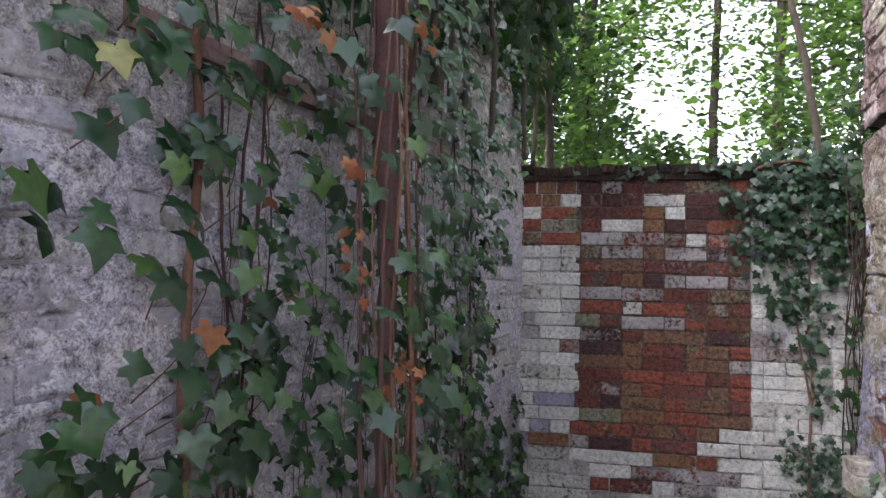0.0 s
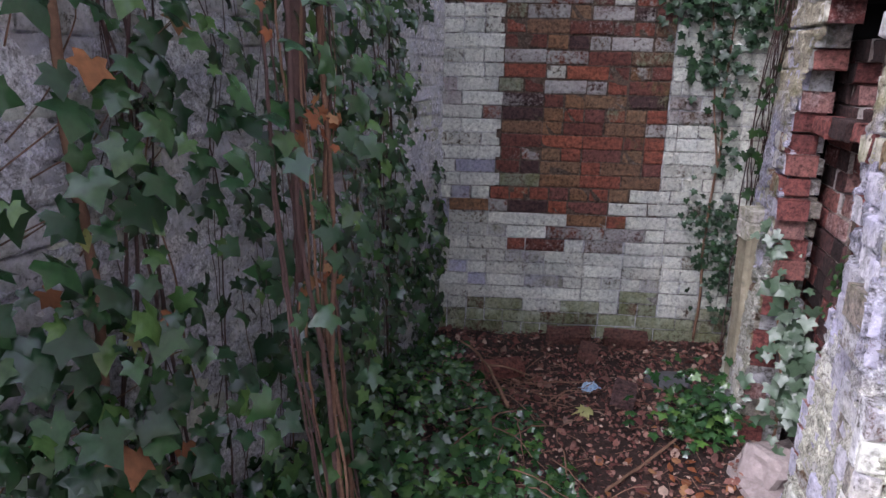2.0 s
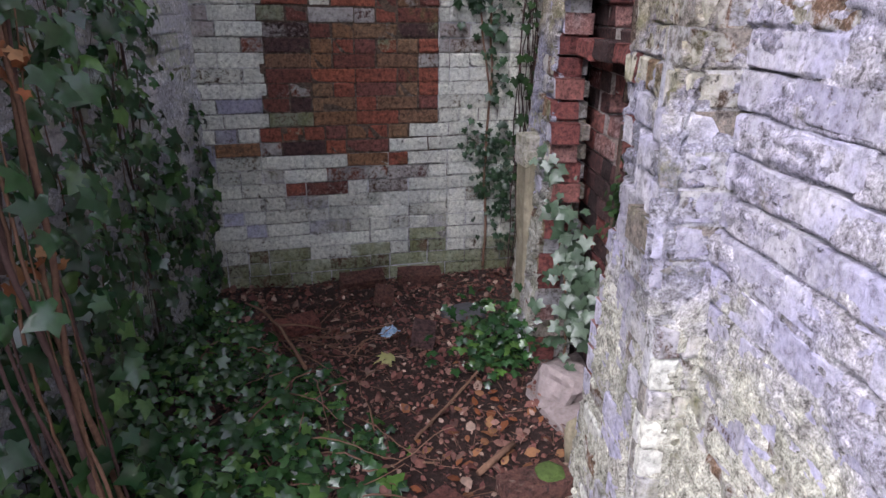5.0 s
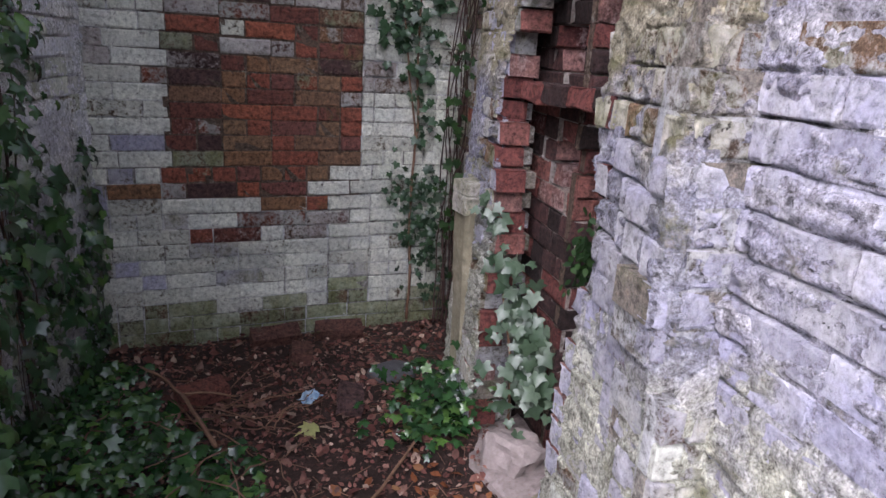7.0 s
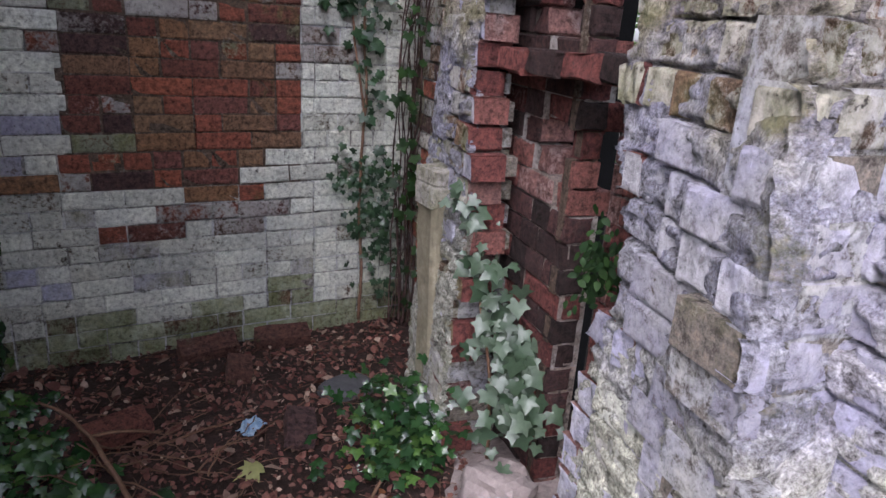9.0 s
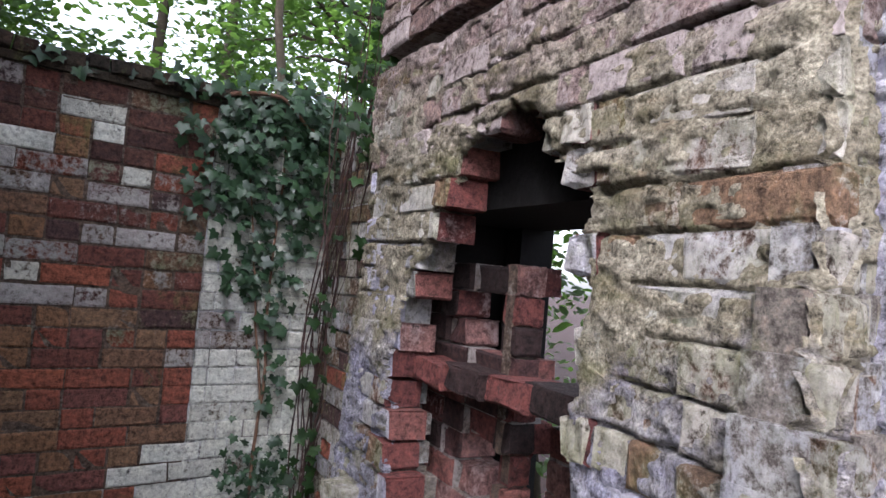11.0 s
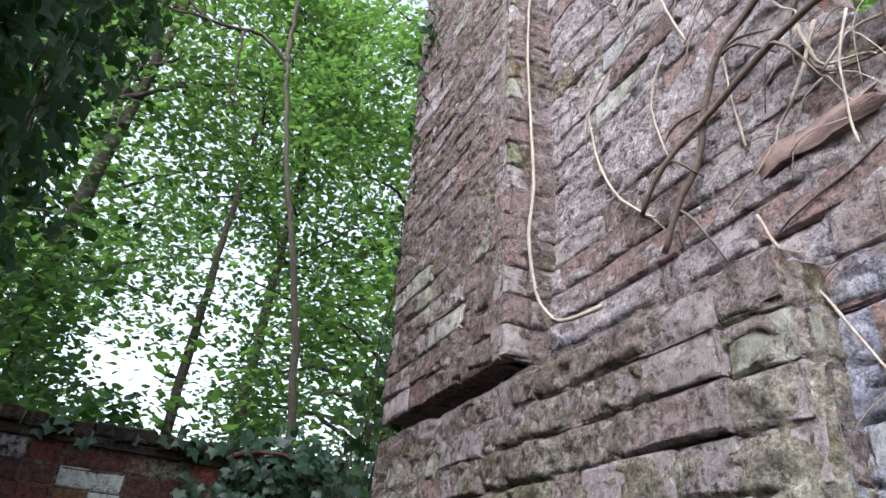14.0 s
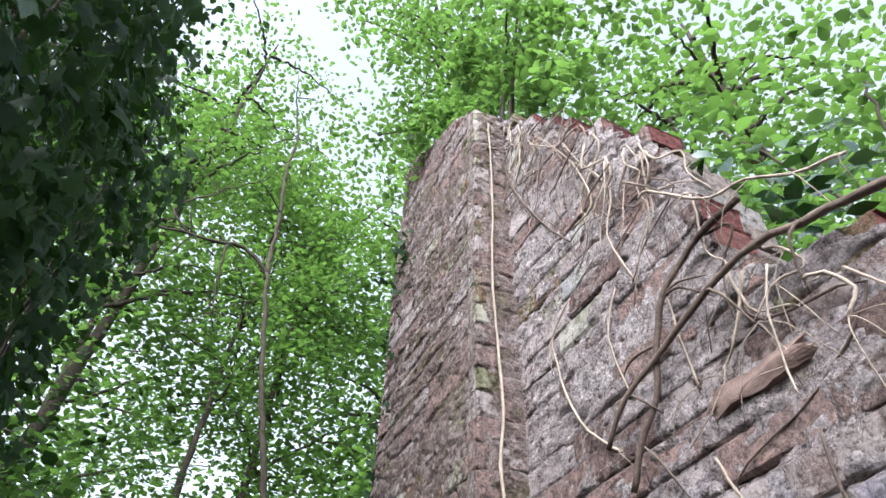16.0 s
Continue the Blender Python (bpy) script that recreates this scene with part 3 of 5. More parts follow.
MAPLE = [(0, -0.4), (0.3, -0.3), (0.25, -0.1), (0.6, 0.05), (0.3, 0.2), (0.35, 0.5), (0.1, 0.35), (0, 0.8), (-0.1, 0.35), (-0.35, 0.5), (-0.3, 0.2), (-0.6, 0.05), (-0.25, -0.1), (-0.3, -0.3)]


def leaf_cloud(name, centres, normals, sizes, outline, material, fold=0.12, droop=None, smooth=False):
    """Many leaves in one mesh, each an island with a raised middle and lowered tips."""
    c, nn, s = np.asarray(centres, float), np.asarray(normals, float), np.asarray(sizes, float)
    count = len(c)
    nn /= np.linalg.norm(nn, axis=1, keepdims=True) + 1e-9
    tip = nrng.normal(size=(count, 3)) if droop is None else np.asarray(droop, float) + nrng.normal(size=(count, 3)) * 0.45
    tip -= nn * np.sum(tip * nn, axis=1, keepdims=True)
    tip /= np.linalg.norm(tip, axis=1, keepdims=True) + 1e-9
    side = np.cross(tip, nn)
    o = np.array([(0, 0.1)] + list(outline))
    k = len(o)
    bend = nrng.uniform(0.3, 1.6, size=(count, 1)) * fold
    rad = np.hypot(o[:, 0], o[:, 1] - 0.1)
    h = -bend * (rad ** 1.5)[None, :] * 1.6 + nrng.uniform(-0.05, 0.05, size=(count, k))
    v = c[:, None, :] + s[:, None, None] * (side[:, None, :] * o[None, :, 0, None] + tip[:, None, :] * o[None, :, 1, None] + nn[:, None, :] * h[:, :, None])
    fan = np.array([(0, i, i % (k - 1) + 1) for i in range(1, k)])
    f = (fan[None] + (np.arange(count) * k)[:, None, None]).reshape(-1, 3)
    me = bpy.data.meshes.new(name)
    v = v.reshape(-1, 3)
    me.vertices.add(len(v))
    me.vertices.foreach_set("co", v.ravel())
    me.loops.add(len(f) * 3)
    me.loops.foreach_set("vertex_index", f.ravel())
    me.polygons.add(len(f))
    me.polygons.foreach_set("loop_start", np.arange(len(f)) * 3)
    me.materials.append(material)
    me.update(calc_edges=True)
    me.validate()
    return new(name, me)


def tube(name, points, radii, material, sides=6, wobble=0.0):
    """A tapering stem through points, with uneven skin."""
    pts = [Vector(p) for p in points]
    fine, rad = [], []
    for i in range(len(pts) - 1):
        p0, p1, p2, p3 = pts[max(i - 1, 0)], pts[i], pts[i + 1], pts[min(i + 2, len(pts) - 1)]
        steps = max(3, min(10, int((p2 - p1).length / 0.05)))
        for j in range(steps):
            t = j / steps
            q = 0.5 * (2 * p1 + (p2 - p0) * t + (2 * p0 - 5 * p1 + 4 * p2 - p3) * t * t + (3 * p1 - p0 - 3 * p2 + p3) * t ** 3)
            fine.append(q)
            rad.append(radii[i] * (1 - t) + radii[i + 1] * t)
    fine.append(pts[-1])
    rad.append(radii[-1])
    verts, faces = [], []
    for i, p in enumerate(fine):
        d = (fine[min(i + 1, len(fine) - 1)] - fine[max(i - 1, 0)]).normalized()
        a = (Vector((0.31, 0.77, 0.55)) - d * d.dot(Vector((0.31, 0.77, 0.55)))).normalized()
        b = d.cross(a)
        jig = Vector((rng.uniform(-1, 1), rng.uniform(-1, 1), rng.uniform(-1, 1))) * wobble
        for s in range(sides):
            w = 2 * math.pi * s / sides
            verts.append(tuple(p + jig + (a * math.cos(w) + b * math.sin(w)) * rad[i] * rng.uniform(0.85, 1.15)))
    for i in range(len(fine) - 1):
        for s in range(sides):
            t = (s + 1) % sides
            faces.append((i * sides + s, i * sides + t, (i + 1) * sides + t, (i + 1) * sides + s))
    faces.append(tuple(range(sides))[::-1])
    faces.append(tuple((len(fine) - 1) * sides + s for s in range(sides)))
    return new(name, raw_mesh(name, verts, faces, material, True))


def lump(name, material, sx, sy, sz, seed, detail=2, amount=0.25, flat=0.0):
    """An irregular stone or lump of rubble, base at z = 0."""
    bm = bmesh.new()
    bmesh.ops.create_icosphere(bm, subdivisions=detail, radius=1)
    for v in bm.verts:
        k = 1 + amount * noise.noise(v.co * 1.6 + Vector((seed, seed * 2.3, 0))) + amount * 0.4 * noise.noise(v.co * 4 + Vector((seed, 0, 3)))
        q = v.co * k
        q = Vector([math.copysign(abs(a) ** 0.7, a) for a in q])
        v.co = Vector((q.x * sx / 2, q.y * sy / 2, max(q.z, -0.6) * sz / 2 + sz * 0.3))
    return link_mesh(name, bm, material)


# ---- the plan: two parallel walls, a skewed end wall between them ----
LEFT_C, LEFT_S = 0.95, 0.19       # face of the left wall: x = LEFT_C + LEFT_S * y
BREAST_C, RS = 2.55, 0.165        # face of the chimney breast
REAR_C = 2.67                     # face of the wall behind and beside it
SHOULDER = 2.12                   # height of the breast's shoulder


def ground_z(x, y):
    slope = -0.13 * min(1.0, max(0.0, (y + 1.3) / 1.3)) if y < 0.5 else -0.13
    return slope + 0.025 * noise.noise((x * 2.1, y * 2.1, 0.3)) + 0.012 * noise.noise((x * 7, y * 7, 1.3))


def side_u(y):
    return (y + 6.0) * math.hypot(1, RS)


def side_y(u):
    return u / math.hypot(1, RS) - 6.0


def right_frame(c):
    return wall_frame(c - RS * 6.0, -6.0, RS, 1.0)


# ground: one sheet, fine near the walk and wide to the horizon
def make_ground():
    xs = [-600, -150, -50, -20, -8, -3, -1] + [-0.5 + 0.06 * i for i in range(70)] + [4.5, 6, 9, 20, 50, 150, 600]
    ys = [-600, -150, -50, -20, -9, -6.5] + [-5.5 + 0.06 * i for i in range(98)] + [1, 2, 4, 9, 20, 50, 150, 600]
    verts = [(x, y, ground_z(x, y)) for y in ys for x in xs]
    w = len(xs)
    faces = [(j * w + i, j * w + i + 1, (j + 1) * w + i + 1, (j + 1) * w + i) for j in range(len(ys) - 1) for i in range(w - 1)]
    g = new("ground", raw_mesh("ground", verts, faces, M["soil"], True))
    tagged(g, "dark damp soil covered with leaf mould and twigs", "ground", kind="structure")


make_ground()


# end wall with its bricked-up opening
def back_style(u, z):
    x = 2.80 - u
    q = rng.random()
    left = 1.255 if z > 0.72 else 1.34
    right = 2.18 if z > 0.86 else (2.235 if z > 0.79 else 2.12)
    if left < x < right and z > 0.58:
        if z < 1.3:
            if z < 0.66:
                return "white" if q < 0.3 else ("bare" if q < 0.75 else "olive")
            return "bare" if q < 0.74 else ("olive" if q < 0.9 else "flecked")
        if z < 1.82:
            return "flecked" if q < 0.38 else ("white" if q < 0.46 else ("bare" if q < 0.74 else "olive"))
        # Top courses darkened: shade below coping and ivy is put into colour, with stains.
        return "white" if q < 0.05 else ("olive" if q < 0.4 else ("damp" if q < 0.88 else "flecked"))
    if 1.0 < x < 1.16 and 0.64 < z < 0.71:
        return "bare"
    if 1.3 < x < 2.05 and 0.42 < z < 0.58:
        return "flecked" if q < 0.5 else "white"
    if z > 1.75 and x < 1.3:
        return "olive" if q < 0.7 else "white"
    if z < 0.02 or (z < 0.17 and q < 0.4):
        return "mossy"
    if x < 1.28 and z < 1.0:
        return "lilac" if q < 0.3 else "white"
    if z < 0.62:
        return "white" if q < 0.88 else "stained"
    return "white" if q < 0.93 else "flecked"


back = brick_wall("wall_back", "old brick end wall, limewashed, with a bricked-up red opening", wall_frame(2.80, 0.0, -1, 0), 0.0, 1.95, -0.205, 2.12, back_style,
                  M["mortar_white"], near=lambda u, z: abs(z - 1.15), wave=0.012, headers=0.5, seed=5, recess=0.006, cuts=lambda z: (0.62, 1.545) if z > 0.86 else ())
infill_v, infill_f = [], []
box_rows(infill_v, infill_f, 0.625, 1.545, 0.62, 2.12, -0.05, -0.0035)
infill = new("infill_mortar", raw_mesh("infill_mortar", infill_v, infill_f, M["mortar_red"]))
infill.parent = back
tagged(infill, "dark mortar of the bricked-up opening")


def make_coping():
    rng.seed(21)
    cop = new("coping", raw_mesh("coping", *(lambda v, f: (box_rows(v, f, 0.85, 2.85, 2.12, 2.15, -0.02, 0.26), (v, f))[1])([], []), M["coping"]))
    tagged(cop, "dark mossy brick coping on the end wall", "coping", kind="structure")
    for i in range(26):
        me = brick_mesh("coping_brick", 0.066, 0.05, 0.28, M["coping"], i % 5 + 90, 0.005)
        ob = new("coping_brick", me)
        ob.parent = cop
        ob.matrix_local = pose(0.9 + i * 0.075, -0.035 + rng.uniform(-0.012, 0.01), 2.175 + rng.uniform(-0.01, 0.01), 0, rng.uniform(-5, 5), 180 + rng.uniform(-3, 3))


make_coping()


# left wall, painted and overgrown
def left_style(u, z):
    q = min(0.999, max(0.0, 0.5 + 0.75 * noise.noise((u * 2.2, z * 2.2, 3)) + rng.uniform(-0.15, 0.15)))
    if z > 1.9:
        return "stained" if q < 0.4 else ("white" if q < 0.7 else "chalk")
    return "chalk" if q < 0.7 else ("white" if q < 0.88 else "stained")


def left_gone(u, z):
    return z > 2.25 + min(1.2, u * 1.4) + 0.1 * noise.noise((u * 3, z * 3, 1))


left = brick_wall("wall_left", "tall limewashed brick wall, flaking and overgrown with ivy", wall_frame(LEFT_C, 0.0, -LEFT_S, -1), -0.02, 3.3, -0.25, 3.35, left_style,
           M["mortar_white"], near=lambda u, z: abs(u - 2.9) + abs(z - 1.5) * 0.8, wave=0.01, headers=0.2, seed=8, gone=left_gone, recess=0.02)
crust(left, 0.0, 3.3, -0.2, 3.3, "crust_left", 0.004, None, left_gone, seed=8, open_joints=0.3, step_u=0.018, bottom=-0.25)

# wall on the other side: set-back stretch, chimney breast, shoulder and upper wall
HOLE_Z = [-0.3, 0.4, 0.64, 0.74, 0.9, 1.0, 1.06, 1.14, 1.27, 1.4, 1.5, 1.57, 1.65, 1.72, 1.8, 1.86]
HOLE_R = [-1.98, -1.98, -1.985, -2.0, -2.05, -2.03, -2.02, -1.97, -1.94, -1.95, -1.95, -1.92, -1.95, -1.86, -1.79, -1.72]
HOLE_L = [-1.28, -1.28, -1.28, -1.28, -1.285, -1.275, -1.265, -1.24, -1.2, -1.215, -1.25, -1.33, -1.38, -1.45, -1.47, -1.66]


def in_hole(u, z):
    if z > 1.865:
        return False
    y = side_y(u)
    return np.interp(z, HOLE_Z, HOLE_R) < y < np.interp(z, HOLE_Z, HOLE_L)


def breast_style(u, z):
    y, q = side_y(u), min(0.999, max(0.0, 0.5 + 0.75 * noise.noise((u * 2.6, z * 2.6, 8)) + rng.uniform(-0.17, 0.17)))
    if z > 1.85:
        return "pink" if q < 0.65 else "tawny"
    if y < -1.9:
        if z > 1.25:
            return "tawny" if q < 0.55 else ("stained" if q < 0.9 else "olive")
        return "lilac" if q < 0.72 else ("stained" if q < 0.95 else "tawny")
    if y > -1.2 and z < 1.9:
        return "stained" if q < 0.45 else ("lilac" if q < 0.75 else "tawny")
    return "stained" if q < 0.5 else ("tawny" if q < 0.8 else "lilac")


def bulge(u, z):
    y = side_y(u)
    return 0.010 + 0.012 * noise.noise((y * 2.2, z * 2.2, 4))


def breast_lean(u, z):
    """The breast leans out towards its foot, most of all at its corner."""
    corner = float(np.interp(side_y(u), [-2.42, -2.1], [1.0, 0.0]))
    swell = float(np.interp(z, [0.7, 0.95, 1.2, 1.6], [0.03, 0.07, 0.07, 0.0]))
    return bulge(u, z) + max(0.0, 1.5 - z) * 0.05 + corner * swell - 0.03 * corner * float(np.interp(z, [1.5, 1.8], [0, 1]))


def rear_lean(u, z):
    return bulge(u, z) + max(-0.01, min(1.6, 2.3 - z) * 0.072)


def breast_corner(z):
    return float(np.interp(z, [0.8, 1.1, 1.6, 2.1], [-2.455, -2.455, -2.37, -2.345]))


breast = brick_wall("wall_breast", "weathered brick chimney breast with a broken-out flue", right_frame(BREAST_C), side_u(-2.455), side_u(-0.9), -0.28, SHOULDER, breast_style,
           M["mortar_grey"], thick=0.1, recess=0.03, near=lambda u, z: 0, wave=0.014, headers=0.3, seed=13, gone=in_hole, lumps=breast_lean, start=lambda z: side_u(breast_corner(z)))
crust(breast, side_u(-2.46), side_u(-0.9), -0.2, SHOULDER, "crust", 0.0025, breast_lean, in_hole, lambda z: side_u(breast_corner(z)), None, 13, 0.5, step_u=0.009, round_low=0.018)


def strip_style(u, z):
    q = rng.random()
    return "olive" if q < 0.35 else ("tawny" if q < 0.7 else "stained")


brick_wall("wall_recess", "greenish brick wall beside the chimney breast", right_frame(2.72), side_u(-0.93), side_u(0.02), -0.25, 2.075, strip_style,
           M["mortar_white"], near=lambda u, z: z, wave=0.01, headers=0.4, seed=17, thick=0.2)


def upper_gone(u, z):
    y = side_y(u)
    top = np.interp(y, [-6, -2.75, -2.6, -2.42, -2.38, -2.28, -2.13, -1.71, -1.05, -0.85], [2.3, 2.38, 2.5, 2.56, 2.95, 3.13, 3.4, 4.04, 4.5, 4.5])
    return z > top + 0.06 * noise.noise((u * 5, z * 2, 2))


def upper_style(u, z):
    q = min(0.999, max(0.0, 0.5 + 0.75 * noise.noise((u * 2.2, z * 2.2, 5)) + rng.uniform(-0.2, 0.2)))
    if side_y(u) < -2.33 and z < 2.0:
        if z < 1.5:
            return "lilac" if q < 0.8 else "stained"
        return "stained" if q < 0.5 else ("lilac" if q < 0.85 else "pink")
    return "pink" if q < 0.7 else ("tawny" if q < 0.85 else "stained")


def behind_breast(u, z):
    return z < SHOULDER - 0.08 and side_y(u) > -2.33


rear = brick_wall("wall_right", "tall ruined brick wall, reddish above and limewashed below", right_frame(REAR_C), side_u(-5.6), side_u(-1.5), -0.28, 4.52, upper_style,
           M["mortar_pink"], near=lambda u, z: abs(side_y(u) + 2.3) + 0.7 * abs(z - 2.2), wave=0.014, headers=0.25, seed=19, lumps=rear_lean,
           gone=lambda u, z: upper_gone(u, z) or behind_breast(u, z), recess=0.03)
crust(rear, side_u(-3.6), side_u(-1.6), 0.7, 4.5, "crust_pale", 0.0025, rear_lean, lambda u, z: upper_gone(u, z) or behind_breast(u, z), seed=19, open_joints=0.5, step_u=0.012)


def plinth_style_near(u, z):
    q = rng.random()
    return "white" if q < 0.25 else "stained"


def pier_style(u, z):
    return "pink" if rng.random() < 0.8 else "tawny"


pier = brick_wall("wall_pier", "tall reddish brick pier above the shoulder", right_frame(2.535), side_u(-1.66), side_u(-0.9), SHOULDER + 0.055, 4.58, pier_style,
           M["mortar_pink"], near=lambda u, z: z, wave=0.012, headers=0.3, seed=23, gone=upper_gone, recess=0.03)
crust(pier, side_u(-1.665), side_u(-0.9), SHOULDER + 0.055, 4.5, "crust", 0.002, None, upper_gone, seed=23, open_joints=0.45, step_u=0.012, round_low=0.015, bottom=SHOULDER + 0.055)


def return_wall(name, label, c0, c1, y, z0, z1, style, seed, mortar, lumps=None, front=None, coat=None):
    """The short face between two stretches of the right-hand wall, looking back along the walk."""
    depth = (c1 - c0) / math.hypot(1, RS)
    k = math.hypot(1, RS)
    wall = brick_wall(name, label, wall_frame(c0 + RS * y + depth / k, y - depth * RS / k, -1, RS), 0.0, depth + 0.004, z0, z1, style, mortar, thick=0.05, recess=0.02, headers=1.0, seed=seed, wave=0.012,
               lumps=lumps, stop=(lambda z: depth + front(z)) if front else None)
    if coat:
        reach = (lambda z: depth + front(z)) if front else (lambda z: depth)
        crust(wall, 0.0, depth + 0.15, z0 + 0.05, z1, coat, 0.003, lumps, None, None, reach, seed, 0.4, round_high=0.018, bottom=z0)


return_wall("wall_breast_return", "limewashed corner of the chimney breast", BREAST_C - 0.004, REAR_C + 0.03, -2.345, -0.28, SHOULDER, lambda u, z: breast_style(side_u(-2.4), z), 43, M["mortar_grey"],
            lambda u, z: -2.345 - breast_corner(z), lambda z: breast_lean(side_u(-2.44), z), "crust")
return_wall("wall_pier_return", "toothed brick edge of the tall pier", 2.533, REAR_C + 0.04, -1.665, SHOULDER + 0.055, 4.05, pier_style, 44, M["mortar_pink"], coat="crust")
return_wall("wall_flue_return", "raw brick edge of the stack inside the flue", 2.698, 2.775, -1.565, -0.25, 1.57, lambda u, z: "raw" if rng.random() < 0.5 else "sooty", 46, M["mortar_red"])
return_wall("wall_plinth_return", "limewashed corner of the plinth", 2.45, 2.62, -2.49, -0.25, 0.80, plinth_style_near, 45, M["mortar_white"], coat="crust_pale")


def shelf(name, label, c0, c1, y0, y1, z0, z1, material, slope=0.0):
    """A stretch of ledge between two faces of the right-hand wall, its top falling towards the front."""
    n = 24
    verts, faces = [], []
    for i in range(n + 1):
        y = y0 + (y1 - y0) * i / n
        j = 0.012 * noise.noise((y * 9, z1, 5)) + 0.008 * noise.noise((y * 31, z1, 2))
        for c, z in ((c0, z0), (c0 - j, z1 - slope + j), (c1, z1 + j), (c1, z0)):
            verts.append((c + RS * y, y, z))
    for i in range(n):
        for k in range(4):
            a, b = i * 4 + k, i * 4 + (k + 1) % 4
            faces.append((a, b, b + 4, a + 4))
    faces += [(3, 2, 1, 0), tuple(n * 4 + k for k in range(4))]
    ob = new(name, raw_mesh(name, verts, faces, material))
    return tagged(ob, label, "ledge", kind="structure")


shelf("shoulder_ledge", "crumbling mortar shoulder of the chimney breast", BREAST_C + 0.004, REAR_C + 0.05, -2.34, -1.62, SHOULDER - 0.06, SHOULDER + 0.05, M["crust"], 0.04)
shelf("pier_ledge", "thin mortar ledge under the brick pier", BREAST_C + 0.06, REAR_C, -1.62, -0.94, SHOULDER - 0.05, SHOULDER + 0.03, M["mortar_pink"], 0.015)


# battered plinth along the foot
def plinth_lean(u, z):
    return (0.72 - z) * 0.07 + bulge(u, z)


foot = brick_wall("wall_plinth", "limewashed battered plinth of the chimney breast", right_frame(2.50), side_u(-2.485), side_u(-2.07), -0.25, 0.80, plinth_style_near,
           M["mortar_white"], near=lambda u, z: 0, thick=0.1, seed=29, wave=0.02, lumps=plinth_lean, recess=0.03)
foot_south = brick_wall("wall_plinth_south", "limewashed battered plinth along the wall", right_frame(2.56), side_u(-5.6), side_u(-2.485), -0.25, 0.80, plinth_style_near,
           M["mortar_white"], near=lambda u, z: -u, thick=0.12, seed=31, wave=0.02, lumps=plinth_lean, recess=0.03)
crust(foot, side_u(-2.49), side_u(-2.07), -0.2, 0.8, "crust_pale", 0.006, plinth_lean, seed=29, open_joints=0.3, round_low=0.015, bottom=-0.25)
crust(foot_south, side_u(-3.8), side_u(-2.485), -0.2, 0.8, "crust_pale", 0.006, plinth_lean, seed=31, open_joints=0.3, step_u=0.012, bottom=-0.25)
shelf("plinth_top", "sloping mortar top of the plinth", 2.493, BREAST_C + 0.0, -2.5, -2.07, 0.74, 0.86, M["crust_pale"], 0.06)
shelf("plinth_top_south", "sloping mortar top of the plinth", 2.553, REAR_C - 0.02, -5.6, -2.43, 0.74, 0.862, M["crust_pale"], 0.06)


# flue: inner stack of raw bricks, back painted near-black for soot and gloom
def stack_gone(u, z):
    y = side_y(u)
    return (1.31 < z < 1.5 and -1.62 < y < -1.3) or (0.96 < z < 1.09 and -1.54 < y < -1.36)


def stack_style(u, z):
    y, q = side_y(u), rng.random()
    # Enclosed and recessed courses use dark bricks: their shade is in the colour.
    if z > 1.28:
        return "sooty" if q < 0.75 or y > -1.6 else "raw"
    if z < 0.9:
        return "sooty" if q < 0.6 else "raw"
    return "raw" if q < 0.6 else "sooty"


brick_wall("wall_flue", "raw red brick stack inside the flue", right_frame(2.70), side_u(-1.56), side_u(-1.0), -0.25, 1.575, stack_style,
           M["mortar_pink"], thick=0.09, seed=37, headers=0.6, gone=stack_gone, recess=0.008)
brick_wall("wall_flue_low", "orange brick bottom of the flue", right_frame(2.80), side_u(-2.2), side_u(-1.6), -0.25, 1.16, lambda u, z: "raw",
           M["mortar_pink"], thick=0.09, seed=41, headers=0.6, recess=0.008)


# Near-black panels added to keep the cavity dark; the gloom is in their colour.
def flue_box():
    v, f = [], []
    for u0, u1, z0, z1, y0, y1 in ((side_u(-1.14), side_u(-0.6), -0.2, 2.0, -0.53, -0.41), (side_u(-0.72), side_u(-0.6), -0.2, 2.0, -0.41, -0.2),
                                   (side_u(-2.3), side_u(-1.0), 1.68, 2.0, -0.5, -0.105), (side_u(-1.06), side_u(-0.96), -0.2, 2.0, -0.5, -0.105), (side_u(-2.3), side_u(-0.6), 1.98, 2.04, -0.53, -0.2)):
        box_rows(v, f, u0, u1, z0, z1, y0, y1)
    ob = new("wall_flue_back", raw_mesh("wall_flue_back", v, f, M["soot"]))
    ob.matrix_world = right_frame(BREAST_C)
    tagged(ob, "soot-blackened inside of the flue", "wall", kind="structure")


flue_box()
# a course of bricks still bridging the flue
rng.seed(3)
bridge = group_at("brick_ledge", BREAST_C - RS * 1.5, -1.5, 1.21)
tagged(bridge, "broken course of bricks bridging the open flue", "bricks")
for i, y in enumerate((-1.27, -1.44, -1.62, -1.76)):
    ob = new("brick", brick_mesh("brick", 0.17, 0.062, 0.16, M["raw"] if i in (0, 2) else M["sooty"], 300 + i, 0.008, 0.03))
    ob.matrix_world = right_frame(BREAST_C) @ pose(side_u(y), -0.05 - 0.012 * i, 1.255 + 0.004 * i, 2, rng.uniform(-3, 3), rng.uniform(-5, 5))
    under(ob, bridge)


